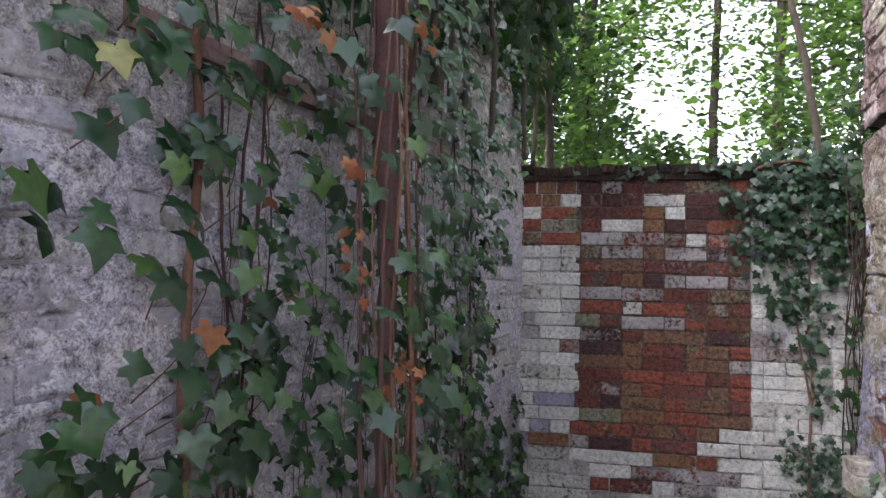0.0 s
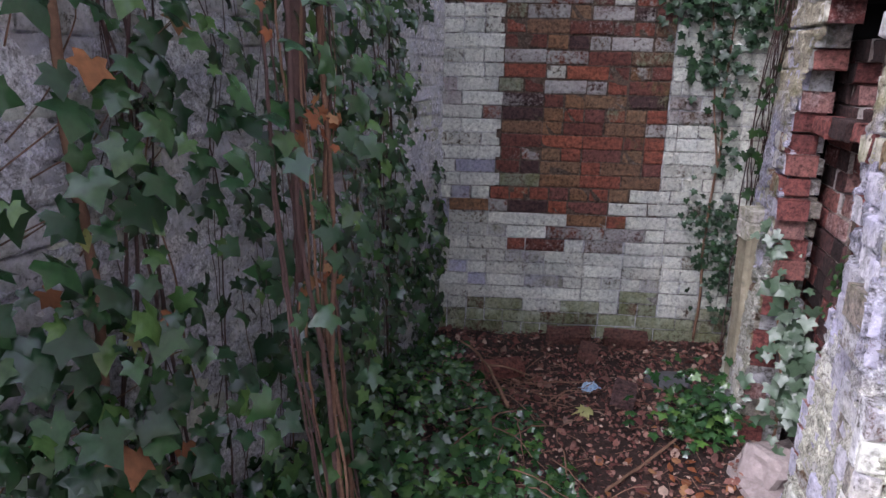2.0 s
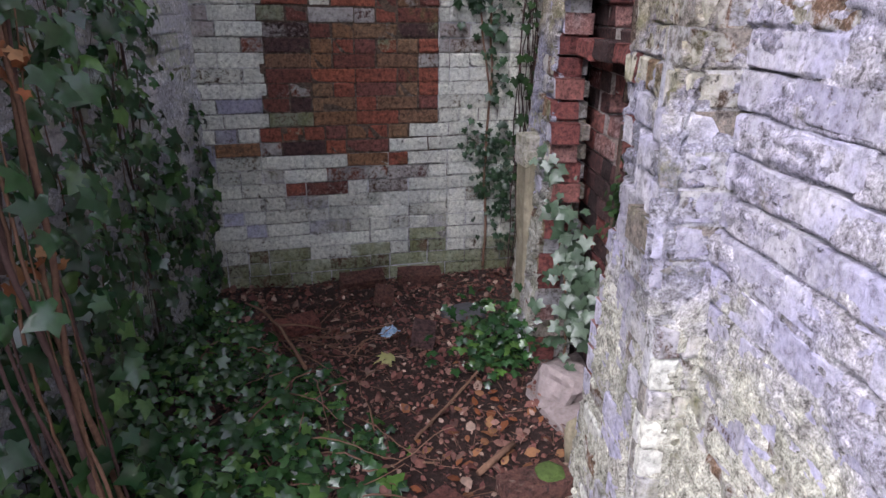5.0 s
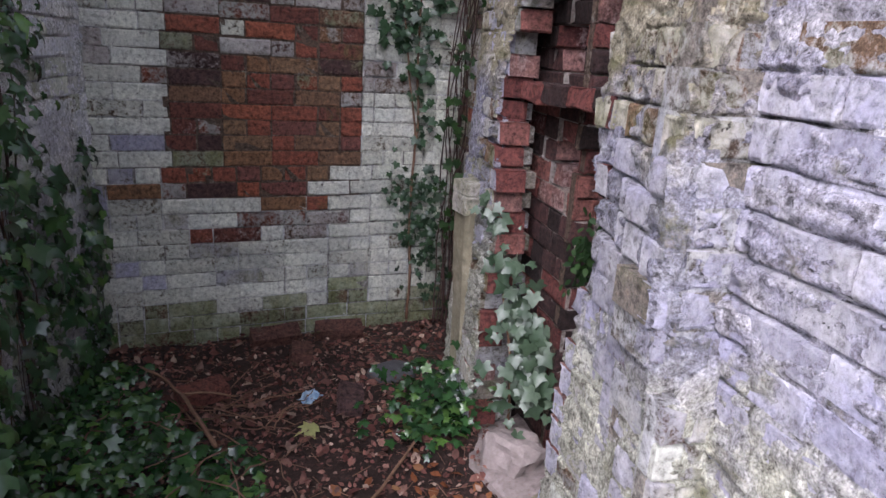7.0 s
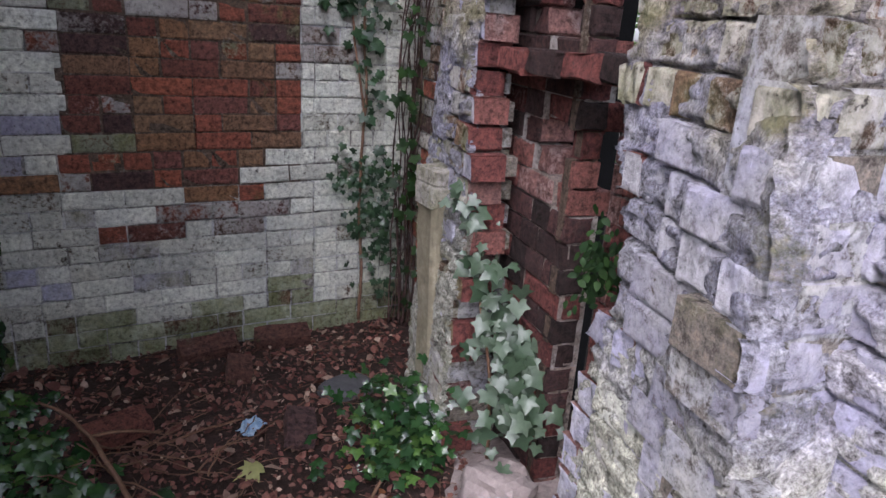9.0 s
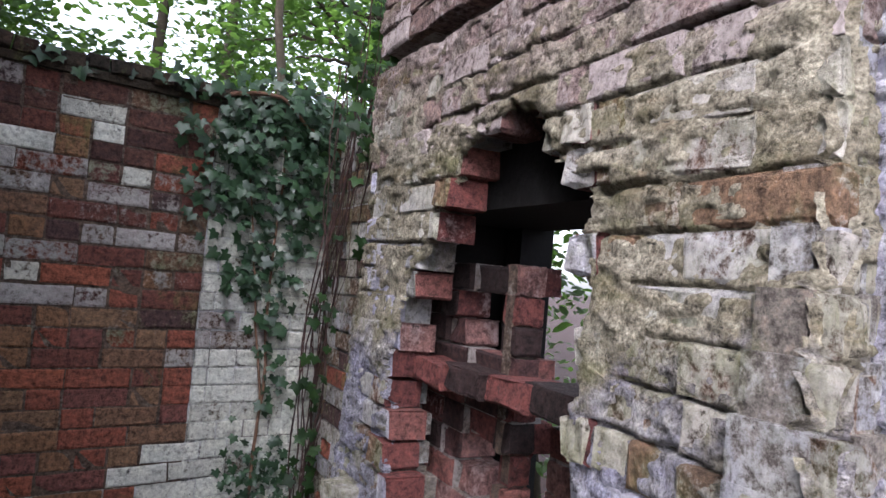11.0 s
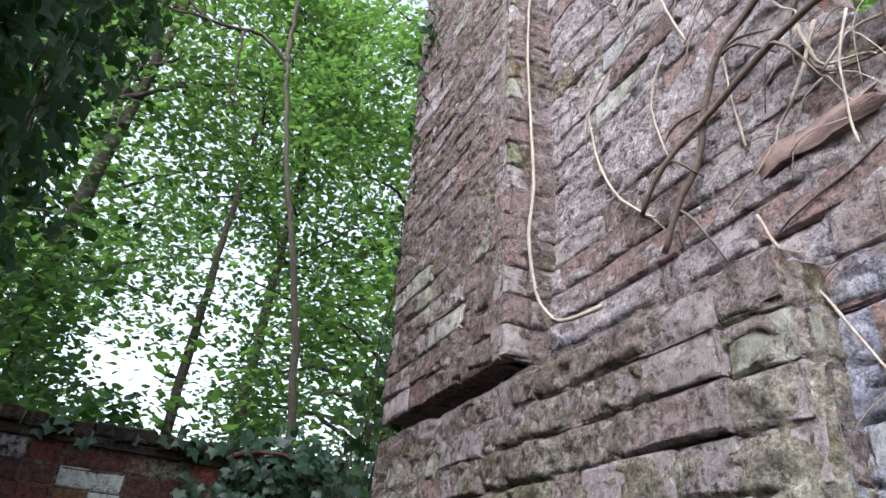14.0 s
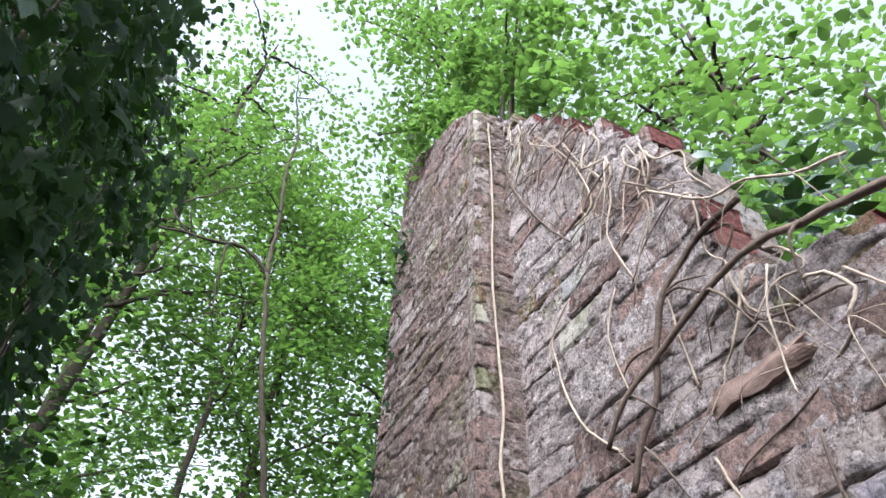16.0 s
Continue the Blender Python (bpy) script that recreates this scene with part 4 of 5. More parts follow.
# ---- things against the walls ----
def concrete_post():
    p = group_at("concrete_post", 2.355, -1.06, 0.0)
    tagged(p, "weathered concrete gatepost leaning by the chimney breast", "post")
    bm = bmesh.new()
    bmesh.ops.create_cube(bm, size=1)
    bmesh.ops.subdivide_edges(bm, edges=bm.edges[:], cuts=6, use_grid_fill=True)
    for v in bm.verts:
        t = v.co.z + 0.5
        q = Vector((2.355 + v.co.x * 0.10 - 0.035 * t, -1.06 + v.co.y * 0.12, -0.1 + t * 0.92))
        corner = abs(v.co.x) > 0.45 and abs(v.co.y) > 0.45
        q += Vector((-v.co.x, -v.co.y, 0)) * (0.014 if corner else 0.0)
        q += 0.007 * noise.noise_vector(q * 14)
        v.co = q
    under(link_mesh("shaft", bm, M["concrete"]), p)
    for i, (z, h) in enumerate(((0.825, 0.07), (0.885, 0.05))):
        ob = new("cap_brick", brick_mesh("cap_brick", 0.115 - 0.01 * i, h, 0.115, M["tawny"], 400 + i, 0.006))
        ob.matrix_world = pose(2.322, -1.118, z, 0, 1.5, 180 + 3 * i)
        under(ob, p)


concrete_post()


def stone(name, label, material, x, y, z, sx, sy, sz, turn, seed, amount=0.25):
    ob = lump(name, material, sx, sy, sz, seed, 3, amount)
    ob.matrix_world = pose(x, y, z, 0, 0, turn)
    tagged(ob, label, "stone")
    return ob


stone("rubble_mound", "sloping mound of pale rubble and mortar", M["rubble"], 2.49, -1.68, -0.08, 0.62, 0.85, 0.15, 12, 1, 0.3)
stone("stone", "rough grey stone by the flue", M["rubble"], 2.31, -1.56, 0.0, 0.17, 0.2, 0.16, 25, 2, 0.5)
stone("stone", "rounded mossy stone against the plinth", M["concrete"], 2.2, -1.97, -0.02, 0.11, 0.18, 0.26, 5, 3)
stone("stone", "flat mossy stone in the leaf mould", M["moss"], 2.12, -1.22, -0.02, 0.2, 0.14, 0.08, 40, 4)


def loose_brick(x, y, z, turn, key, label, tilt=0, length=0.2, moss=False):
    b = group_at("loose_brick", x, y, z)
    tagged(b, label, "brick", "bricks on the ground")
    bm = bmesh.new()
    bmesh.ops.create_cube(bm, size=1)
    bmesh.ops.subdivide_edges(bm, edges=bm.edges[:], cuts=3, use_grid_fill=True)
    m = pose(x, y, z, tilt, 0, turn)
    for v in bm.verts:
        n_edge = sum(abs(a) > 0.45 for a in v.co)
        q = Vector((v.co.x * length, v.co.y * 0.1, v.co.z * 0.065 + 0.03)) * (1 - 0.03 * (n_edge > 1))
        q += 0.006 * noise.noise_vector(q * 22 + Vector((x * 9, y * 9, 0)))
        v.co = m @ q
    under(link_mesh("body", bm, M[key]), b)
    if moss:
        o = lump("moss", M["moss"], 0.09, 0.085, 0.03, 5, 2)
        o.matrix_world = m @ pose(length * 0.22, 0, 0.05)
        under(o, b)


loose_brick(1.99, -2.06, 0.03, 8, "damp", "dark loose brick with moss lying in leaves", 0, 0.22, True)
loose_brick(1.74, -2.14, 0.02, -58, "damp", "dark loose brick half hidden by ivy", 3, 0.23)
loose_brick(1.876, -1.0, 0.0, 75, "bare", "red loose brick standing out of the leaf mould", 12, 0.16)
loose_brick(1.34, -0.75, -0.03, 20, "bare", "red brick half sunk in soil", 4)
loose_brick(1.795, -0.40, -0.08, 80, "damp", "mossy brick by the end wall", 10, 0.15)
loose_brick(1.72, -0.14, -0.09, 5, "damp", "mossy brick at the foot of the end wall", 20, 0.25)
loose_brick(2.05, -0.12, -0.1, -6, "damp", "mossy brick at the foot of the end wall", 15, 0.25)
loose_brick(2.02, -2.32, 0.0, 30, "damp", "mossy broken brick beside the plinth", 0, 0.12)
ob = stone("slate_slab", "dark slate slab lying on the ground", M["slate"], 2.15, -0.71, -0.08, 0.22, 0.16, 0.09, 15, 6, 0.1)


def packet():
    bm = bmesh.new()
    bmesh.ops.create_grid(bm, x_segments=10, y_segments=8, size=0.5)
    bmesh.ops.solidify(bm, geom=bm.faces[:], thickness=0.02)
    for v in bm.verts:
        q = Vector((v.co.x * 0.09, v.co.y * 0.06, v.co.z * 0.1))
        q.z += 0.02 * noise.noise(q * 40) + 0.025
        v.co = q + 0.012 * noise.noise_vector(q * 50)
    ob = link_mesh("litter_packet", bm, M["packet"])
    ob.matrix_world = pose(1.75, -0.88, ground_z(1.75, -0.88) + 0.005, 6, -8, 30)
    tagged(ob, "crumpled blue and white packet lying in leaf mould", "litter")


packet()


def timber():
    bm = bmesh.new()
    bmesh.ops.create_cube(bm, size=1)
    bmesh.ops.subdivide_edges(bm, edges=bm.edges[:], cuts=8, use_grid_fill=True)
    m = right_frame(REAR_C)
    for v in bm.verts:
        q = Vector((side_u(-2.395) + v.co.x * 0.2, 0.0 + v.co.y * 0.06 * (1 - 0.35 * abs(v.co.z)), 2.335 + v.co.z * 0.042))
        q += Vector((0, 0.014 * noise.noise((q.x * 11, q.z * 28, 0)), 0.012 * noise.noise((q.x * 14, q.y * 20, 2)))) * 1.4
        q.x += 0.03 * noise.noise((0, q.y * 60, q.z * 60)) * (abs(v.co.x) > 0.4)
        v.co = m @ q
    ob = link_mesh("timber_lintel", bm, M["timber"])
    tagged(ob, "rotten timber lintel end bedded in the brick wall", "timber")


timber()


def batten():
    bm = bmesh.new()
    bmesh.ops.create_cube(bm, size=1)
    bmesh.ops.subdivide_edges(bm, edges=bm.edges[:], cuts=7, use_grid_fill=True)
    m = wall_frame(LEFT_C, 0.0, -LEFT_S, -1)
    for v in bm.verts:
        q = Vector((2.3 + v.co.x * 1.0, 0.004 + v.co.y * 0.04, 2.03 + v.co.z * 0.05))
        q += Vector((0, 0.006 * noise.noise((q.x * 6, q.z * 50, 0)), 0.008 * noise.noise((q.x * 7, q.y * 30, 2))))
        v.co = m @ q
    tagged(link_mesh("timber_batten", bm, M["timber"]), "dark rotten timber batten let into the limewashed wall", "timber")


batten()


# ---- roots and stems ----
def on_right(y, z, c, off):
    n = math.hypot(1, RS)
    return (c + RS * y - off / n, y + off * RS / n, z)


def root(label, pts, r0, r1, c, key, off=0.015, twigs=0):
    p = group_at("root", *on_right(pts[0][0], pts[0][1], c, off))
    tagged(p, label, "root", "roots on the wall")
    k = len(pts)
    r0, r1 = r0 * 0.55, r1 * 0.55
    world_pts = [on_right(y, z, c, off + 0.008 * math.sin(i * 2.1)) for i, (y, z) in enumerate(pts)]
    under(tube("stem", world_pts, [r0 + (r1 - r0) * i / (k - 1) for i in range(k)], M[key], 7, 0.0015), p)
    for t in range(twigs):
        i = rng.randrange(1, k)
        y, z = pts[i]
        dy, dz = rng.uniform(-0.14, 0.14), rng.uniform(-0.16, 0.02)
        under(tube("rootlet", [on_right(y, z, c, off), on_right(y + dy * 0.5, z + dz * 0.3, c, off + 0.01), on_right(y + dy, z + dz, c, off * 0.5)], [r1 * 0.5, r1 * 0.4, 0.001], M[key], 5, 0.001), p)


rng.seed(5)
PIER_C = 2.535
root("pale dry root bending out at the foot of the pier", [(-1.95, 2.2), (-1.87, 2.205), (-1.78, 2.24), (-1.72, 2.33), (-1.705, 2.49), (-1.705, 2.64), (-1.7, 2.86), (-1.695, 3.13), (-1.69, 3.54), (-1.69, 3.95)], 0.009, 0.006, PIER_C + 0.07, "pale_root", 0.02, 6)
root("dark root hanging in front of the wall", [(-2.089, 2.27), (-2.135, 2.338), (-2.185, 2.416), (-2.225, 2.511), (-2.279, 2.598), (-2.339, 2.651), (-2.418, 2.66), (-2.503, 2.65)], 0.012, 0.013, REAR_C, "dark_root", 0.035, 4)
root("dark looping root hanging in front of the wall", [(-2.05, 2.374), (-2.134, 2.441), (-2.251, 2.492), (-2.38, 2.525), (-2.503, 2.527), (-2.581, 2.511), (-2.652, 2.483), (-2.75, 2.44)], 0.009, 0.015, REAR_C, "dark_root", 0.045, 4)
root("thin pale root on the brickwork", [(-1.97, 2.843), (-1.885, 2.777), (-1.874, 2.694), (-1.906, 2.581), (-1.972, 2.459), (-2.05, 2.374)], 0.004, 0.007, REAR_C, "pale_root", 0.018, 3)
root("thin pale root on the brickwork", [(-2.128, 2.744), (-2.084, 2.629), (-2.107, 2.472)], 0.004, 0.005, REAR_C, "pale_root", 0.018, 2)
root("thin pale root on the brickwork", [(-2.266, 2.64), (-2.275, 2.501), (-2.276, 2.39)], 0.004, 0.005, REAR_C, "pale_root", 0.018, 2)
root("thin root trailing down the return of the breast", [(-2.297, 2.232), (-2.322, 2.166), (-2.37, 2.065), (-2.4, 2.002), (-2.44, 1.93), (-2.5, 1.82)], 0.005, 0.003, REAR_C - 0.02, "pale_root", 0.03, 2)
root("thin dark root on the rear wall", [(-2.468, 2.2), (-2.47, 2.12), (-2.475, 2.05), (-2.5, 1.95)], 0.004, 0.003, REAR_C - 0.02, "dark_root", 0.02, 1)
root("pale root arching over the broken wall end", [(-2.3, 2.86), (-2.336, 2.842), (-2.406, 2.752), (-2.468, 2.681), (-2.544, 2.646), (-2.612, 2.592), (-2.7, 2.54)], 0.006, 0.005, REAR_C, "pale_root", 0.06, 6)
root("pale root hanging over the timber", [(-2.507, 2.476), (-2.482, 2.39), (-2.466, 2.303), (-2.472, 2.253)], 0.004, 0.003, REAR_C, "pale_root", 0.05, 2)
root("pale curling root at the broken wall top", [(-2.54, 2.427), (-2.576, 2.405), (-2.598, 2.363), (-2.574, 2.325)], 0.006, 0.005, REAR_C, "pale_root", 0.03, 4)
root("pale twisting root at the broken wall top", [(-2.5, 2.53), (-2.535, 2.495), (-2.549, 2.449), (-2.489, 2.455), (-2.441, 2.411)], 0.005, 0.004, REAR_C, "pale_root", 0.03, 6)
root("dark root on the upper wall", [(-1.673, 3.841), (-1.75, 3.52), (-1.885, 3.207), (-1.998, 3.022)], 0.007, 0.005, REAR_C, "dark_root", 0.016, 8)
root("pale root over the wall top", [(-2.02, 3.05), (-2.12, 3.05), (-2.06, 3.3), (-1.93, 3.6)], 0.006, 0.004, REAR_C, "pale_root", 0.02, 9)
root("pale root over the wall top", [(-2.2, 2.7), (-2.15, 2.9), (-2.18, 3.05), (-2.1, 3.25), (-2.05, 3.4)], 0.005, 0.004, REAR_C, "pale_root", 0.02, 8)


rng.seed(77)
for i in range(40):
    y = rng.uniform(-2.6, -1.7)
    z = float(np.interp(y, [-2.75, -2.6, -2.42, -2.38, -2.28, -2.13, -1.71], [2.38, 2.5, 2.56, 2.95, 3.13, 3.4, 4.04])) - rng.uniform(0.0, 0.2)
    pts = [(y, z)]
    for j in range(rng.randrange(3, 6)):
        y, z = y + rng.gauss(0, 0.06), z - rng.uniform(0.02, 0.12)
        pts.append((y, z))
    root("thin pale root trailing from the broken wall top", pts, rng.uniform(0.004, 0.008), 0.002, REAR_C, rng.choice(("pale_root", "pale_root", "dark_root")), rng.uniform(0.01, 0.03), 1)


# ---- ivy ----
def on_left(y, z, off):
    n = math.hypot(1, LEFT_S)
    return (LEFT_C + LEFT_S * y + off / n, y - off * LEFT_S / n, z)


LN = np.array([1, -LEFT_S, 0]) / math.hypot(1, LEFT_S)
ivy_leaf_meshes = {}


def single_leaf(size, key, parent, place, normal, tip):
    """One large ivy leaf with its stalk direction along tip."""
    tag = (key, rng.randrange(6))
    if tag not in ivy_leaf_meshes:
        ob = leaf_cloud("leaf", [(0, 0, 0)], [(0, 0, 1)], [1.0], IVY, M[key], 0.22, [(0, 50, 0)])
        me = ob.data
        bpy.data.objects.remove(ob)
        ivy_leaf_meshes[tag] = me
    n, t = Vector(normal).normalized(), Vector(tip)
    t = (t - n * t.dot(n)).normalized()
    s = t.cross(n)
    ob = new("leaf", ivy_leaf_meshes[tag])
    m = Matrix(((s.x, t.x, n.x, place[0]), (s.y, t.y, n.y, place[1]), (s.z, t.z, n.z, place[2]), (0, 0, 0, 1)))
    ob.matrix_world = m @ Matrix.Diagonal((size, size, size, 1))
    return under(ob, parent)


def left_density(y, z):
    """How thickly ivy covers the left wall."""
    d = 0.5 + 0.9 * noise.noise((y * 1.6, z * 1.3, 7)) + 0.5 * noise.noise((y * 4, z * 4, 2))
    d += np.interp(y, [-5.5, -3.6, -3.0, -2.5, -2.0, -1.5, -1.0, -0.4, 0], [-0.6, -0.6, -0.45, 0.05, 0.6, 0.5, 0.0, -0.4, -0.6])
    d += np.interp(z, [0.0, 0.4, 0.9, 1.5, 2.3, 3.2], [0.9, 0.5, 0.1, 0.0, 0.1, 0.5])
    return d


def left_ivy():
    rng.seed(31)
    plant = group_at("ivy", *on_left(-2.17, 0.0, 0.1))
    tagged(plant, "thick ivy climbing the limewashed wall with brown stems", "ivy")
    c, n, s, d = [], [], [], []
    tries = 0
    while len(c) < 3300 and tries < 60000:
        tries += 1
        y, z = rng.uniform(-4.6, -0.02), rng.uniform(-0.05, 3.5) ** 1.0
        if rng.random() > left_density(y, z):
            continue
        thick = np.interp(y, [-3.2, -2.4, -1.9, -1.0, 0], [0.06, 0.15, 0.3, 0.12, 0.03])
        off = 0.02 + thick * rng.random()
        c.append(on_left(y, z, off))
        n.append(LN * 1.0 + np.array([rng.gauss(0, 0.4), rng.gauss(-0.25, 0.4), rng.gauss(0.45, 0.35)]))
        s.append(rng.choice((0.03, 0.04, 0.045, 0.055, 0.07)) * rng.uniform(0.8, 1.2))
        d.append((rng.gauss(0, 0.5), rng.gauss(0, 0.5), -1.0))
    for i in range(300):
        y, z = -2.17 + rng.gauss(0, 0.13), rng.uniform(0.1, 3.2)
        if -2.3 < y < -2.1 and rng.random() < 0.75:
            continue
        c.append(on_left(y, z, 0.27 + rng.uniform(0.0, 0.14)))
        n.append(LN + np.array([rng.gauss(0, 0.4), rng.gauss(-0.35, 0.4), rng.gauss(0.45, 0.35)]))
        s.append(rng.uniform(0.04, 0.075))
        d.append((rng.gauss(0, 0.5), rng.gauss(0, 0.5), -1.0))
    ob = under(leaf_cloud("foliage", c, n, s, IVY, M["ivy"], 0.22, d), plant)
    tagged(ob, "dark green ivy leaves", kind="stuff")
    # large leaves close to the walker
    for i in range(520):
        y, z = rng.uniform(-3.28, -2.35), rng.uniform(0.15, 2.1)
        if rng.random() > 0.34 + 0.35 * left_density(y, z) or (y < -3.0 and z < 0.5):
            continue
        off = rng.uniform(0.04, 0.16)
        p = on_left(y, z, off)
        key = "ivy" if rng.random() < 0.93 else ("orange" if rng.random() < 0.6 else "yellow")
        single_leaf(rng.uniform(0.04, 0.085) if y < -2.45 else rng.uniform(0.036, 0.065), key, plant, p, (LN[0] + rng.gauss(0, 0.3), -0.35 + rng.gauss(0, 0.35), 0.55 + rng.gauss(0, 0.3)), (rng.gauss(0, 0.5), rng.gauss(0, 0.5), -1))
        q = on_left(y + rng.uniform(-0.04, 0.04), z + rng.uniform(-0.12, -0.03), 0.015)
        if i % 2 == 0:
            under(tube("stalk", [q, tuple((a + b) / 2 + 0.012 for a, b in zip(p, q)), p], [0.002, 0.0015, 0.001], M["vine"], 5), plant)
    # climbing stems
    for i in range(46):
        bundle = i < 11
        y = -2.17 + rng.gauss(0, 0.075) if bundle else rng.uniform(-2.7, -0.8)
        off = (0.29 + rng.gauss(0, 0.03)) if bundle else 0.025
        z0, z1 = 0.0, (3.2 if bundle else rng.uniform(1.5, 3.2))
        k = 9
        yy = y
        pts = []
        for j in range(k + 1):
            z = z0 + (z1 - z0) * j / k
            yy += rng.gauss(0, 0.022 if bundle else 0.04)
            spread = 0.10 * (1 - j / k) ** 3 if bundle else 0
            pts.append(on_left(yy + spread * (rng.random() - 0.2), z, off + 0.01 * rng.gauss(0, 1) + spread))
        r = rng.choice((0.002, 0.003, 0.004, 0.007)) if bundle else rng.choice((0.0015, 0.002, 0.003, 0.005))
        under(tube("stem", pts, [r * (1.1 - 0.6 * j / k) for j in range(k + 1)], M[rng.choice(("vine", "dark_vine", "dark_vine"))], 6, 0.002), plant)
    trunk = [on_left(-2.13 + 0.02 * math.sin(j), 0.9 + 0.29 * j, 0.24) for j in range(9)]
    under(tube("trunk", trunk, [0.012, 0.018, 0.024, 0.03, 0.034, 0.04, 0.044, 0.046, 0.046], M["dark_vine"], 10, 0.006), plant)
    under(tube("stem", [on_left(-2.58 + 0.012 * math.sin(2 * j), 0.25 * j, 0.03) for j in range(10)], [0.014 - 0.0006 * j for j in range(10)], M["vine"], 7, 0.002), plant)
    # withered sprays caught in the stems
    for y, z, cnt in ((-2.17, 1.3, 16), (-2.17, 0.92, 8), (-2.42, 1.77, 4), (-2.42, 1.55, 4), (-2.45, 1.62, 3), (-2.6, 2.05, 6), (-2.1, 2.2, 6)):
        for i in range(cnt):
            p = on_left(y + rng.gauss(0, 0.035), z + rng.gauss(0, 0.025), 0.33 + rng.gauss(0, 0.02))
            single_leaf(rng.uniform(0.02, 0.042), "orange", plant, p, (LN[0], -0.5 + rng.gauss(0, 0.4), 0.3 + rng.gauss(0, 0.5)), (rng.gauss(0, 0.5), rng.gauss(0, 0.5), -1))


left_ivy()


def hanging_ivy():
    """The dark mass that spills over the top of the left wall."""
    rng.seed(41)
    plant = group_at("overhanging_ivy", *on_left(-0.7, 2.2, 0.0))
    tagged(plant, "dark bushy ivy spilling over the top of the wall", "ivy")
    c, n, s, d = [], [], [], []
    for i in range(4800):
        y = rng.uniform(-1.7, 0.7)
        z = rng.uniform(2.6, 5.2)
        reach = 0.28 + 0.22 * noise.noise((y * 1.5, z * 1.5, 3)) + 0.1 * noise.noise((y * 5, z * 5, 1))
        reach *= np.interp(z, [2.6, 3.2, 3.8, 5.2], [0.3, 0.8, 1.1, 1.2])
        c.append(on_left(y, z, rng.uniform(-0.35, max(reach, 0.03))))
        n.append((0.8 + rng.gauss(0, 0.5), -0.4 + rng.gauss(0, 0.5), 0.2 + rng.gauss(0, 0.5)))
        s.append(rng.uniform(0.05, 0.1))
        d.append((rng.gauss(0, 0.5), rng.gauss(0, 0.5), -1.0))
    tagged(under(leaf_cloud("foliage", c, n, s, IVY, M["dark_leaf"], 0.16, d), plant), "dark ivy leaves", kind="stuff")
    for i in range(14):
        y = rng.uniform(-1.6, 0.4)
        pts = [on_left(y + 0.05 * math.sin(j + i), 2.2 + 0.35 * j, 0.05 + 0.03 * rng.random()) for j in range(8)]
        under(tube("stem", pts, [0.014 - 0.0014 * j for j in range(8)], M["bark"], 6, 0.004), plant)


hanging_ivy()


def ground_ivy():
    rng.seed(51)
    plant = group_at("ground_ivy", 1.1, -2.0, 0.0)
    tagged(plant, "carpet of green ivy covering the ground by the wall", "ivy")
    c, n, s = [], [], []
    while len(c) < 4300:
        y = rng.uniform(-4.6, -0.25)
        edge = np.interp(y, [-4.6, -2.9, -2.2, -1.75, -1.45, -1.15, -0.7, -0.25], [1.5, 1.55, 1.62, 1.55, 1.47, 1.36, 1.15, 1.05])
        edge += 0.12 * noise.noise((y * 5, 0, 9)) + 0.05 * rng.gauss(0, 1)
        x = rng.uniform(LEFT_C + LEFT_S * y, 1.8)
        if x > edge:
            continue
        mound = np.interp(edge - x, [0, 0.25, 0.6, 1.0], [0.03, 0.1, 0.16, 0.28])
        c.append((x, y, ground_z(x, y) + mound * (0.35 + 0.65 * rng.random()) + 0.03 * noise.noise((x * 6, y * 6, 0))))
        n.append((rng.gauss(0.1, 0.35), rng.gauss(-0.25, 0.35), 1.0))
        s.append(rng.choice((0.03, 0.036, 0.042, 0.05)) * rng.uniform(0.85, 1.2) * (1.25 if y < -1.9 else 1.0))
    tagged(under(leaf_cloud("foliage", c, n, s, IVY, M["ivy_low"], 0.24), plant), "glossy ivy leaves", kind="stuff")
    for i in range(60):
        y = rng.uniform(-3.0, -0.6)
        x = rng.uniform(LEFT_C + LEFT_S * y + 0.1, 1.6)
        a = rng.uniform(0, 6.28)
        pts = [(x + math.cos(a) * 0.09 * j, y + math.sin(a) * 0.09 * j, ground_z(x, y) + 0.05 + 0.03 * math.sin(j * 1.3 + i)) for j in range(5)]
        under(tube("runner", pts, [0.003, 0.003, 0.0025, 0.002, 0.0015], M["vine"], 5, 0.004), plant)


ground_ivy()


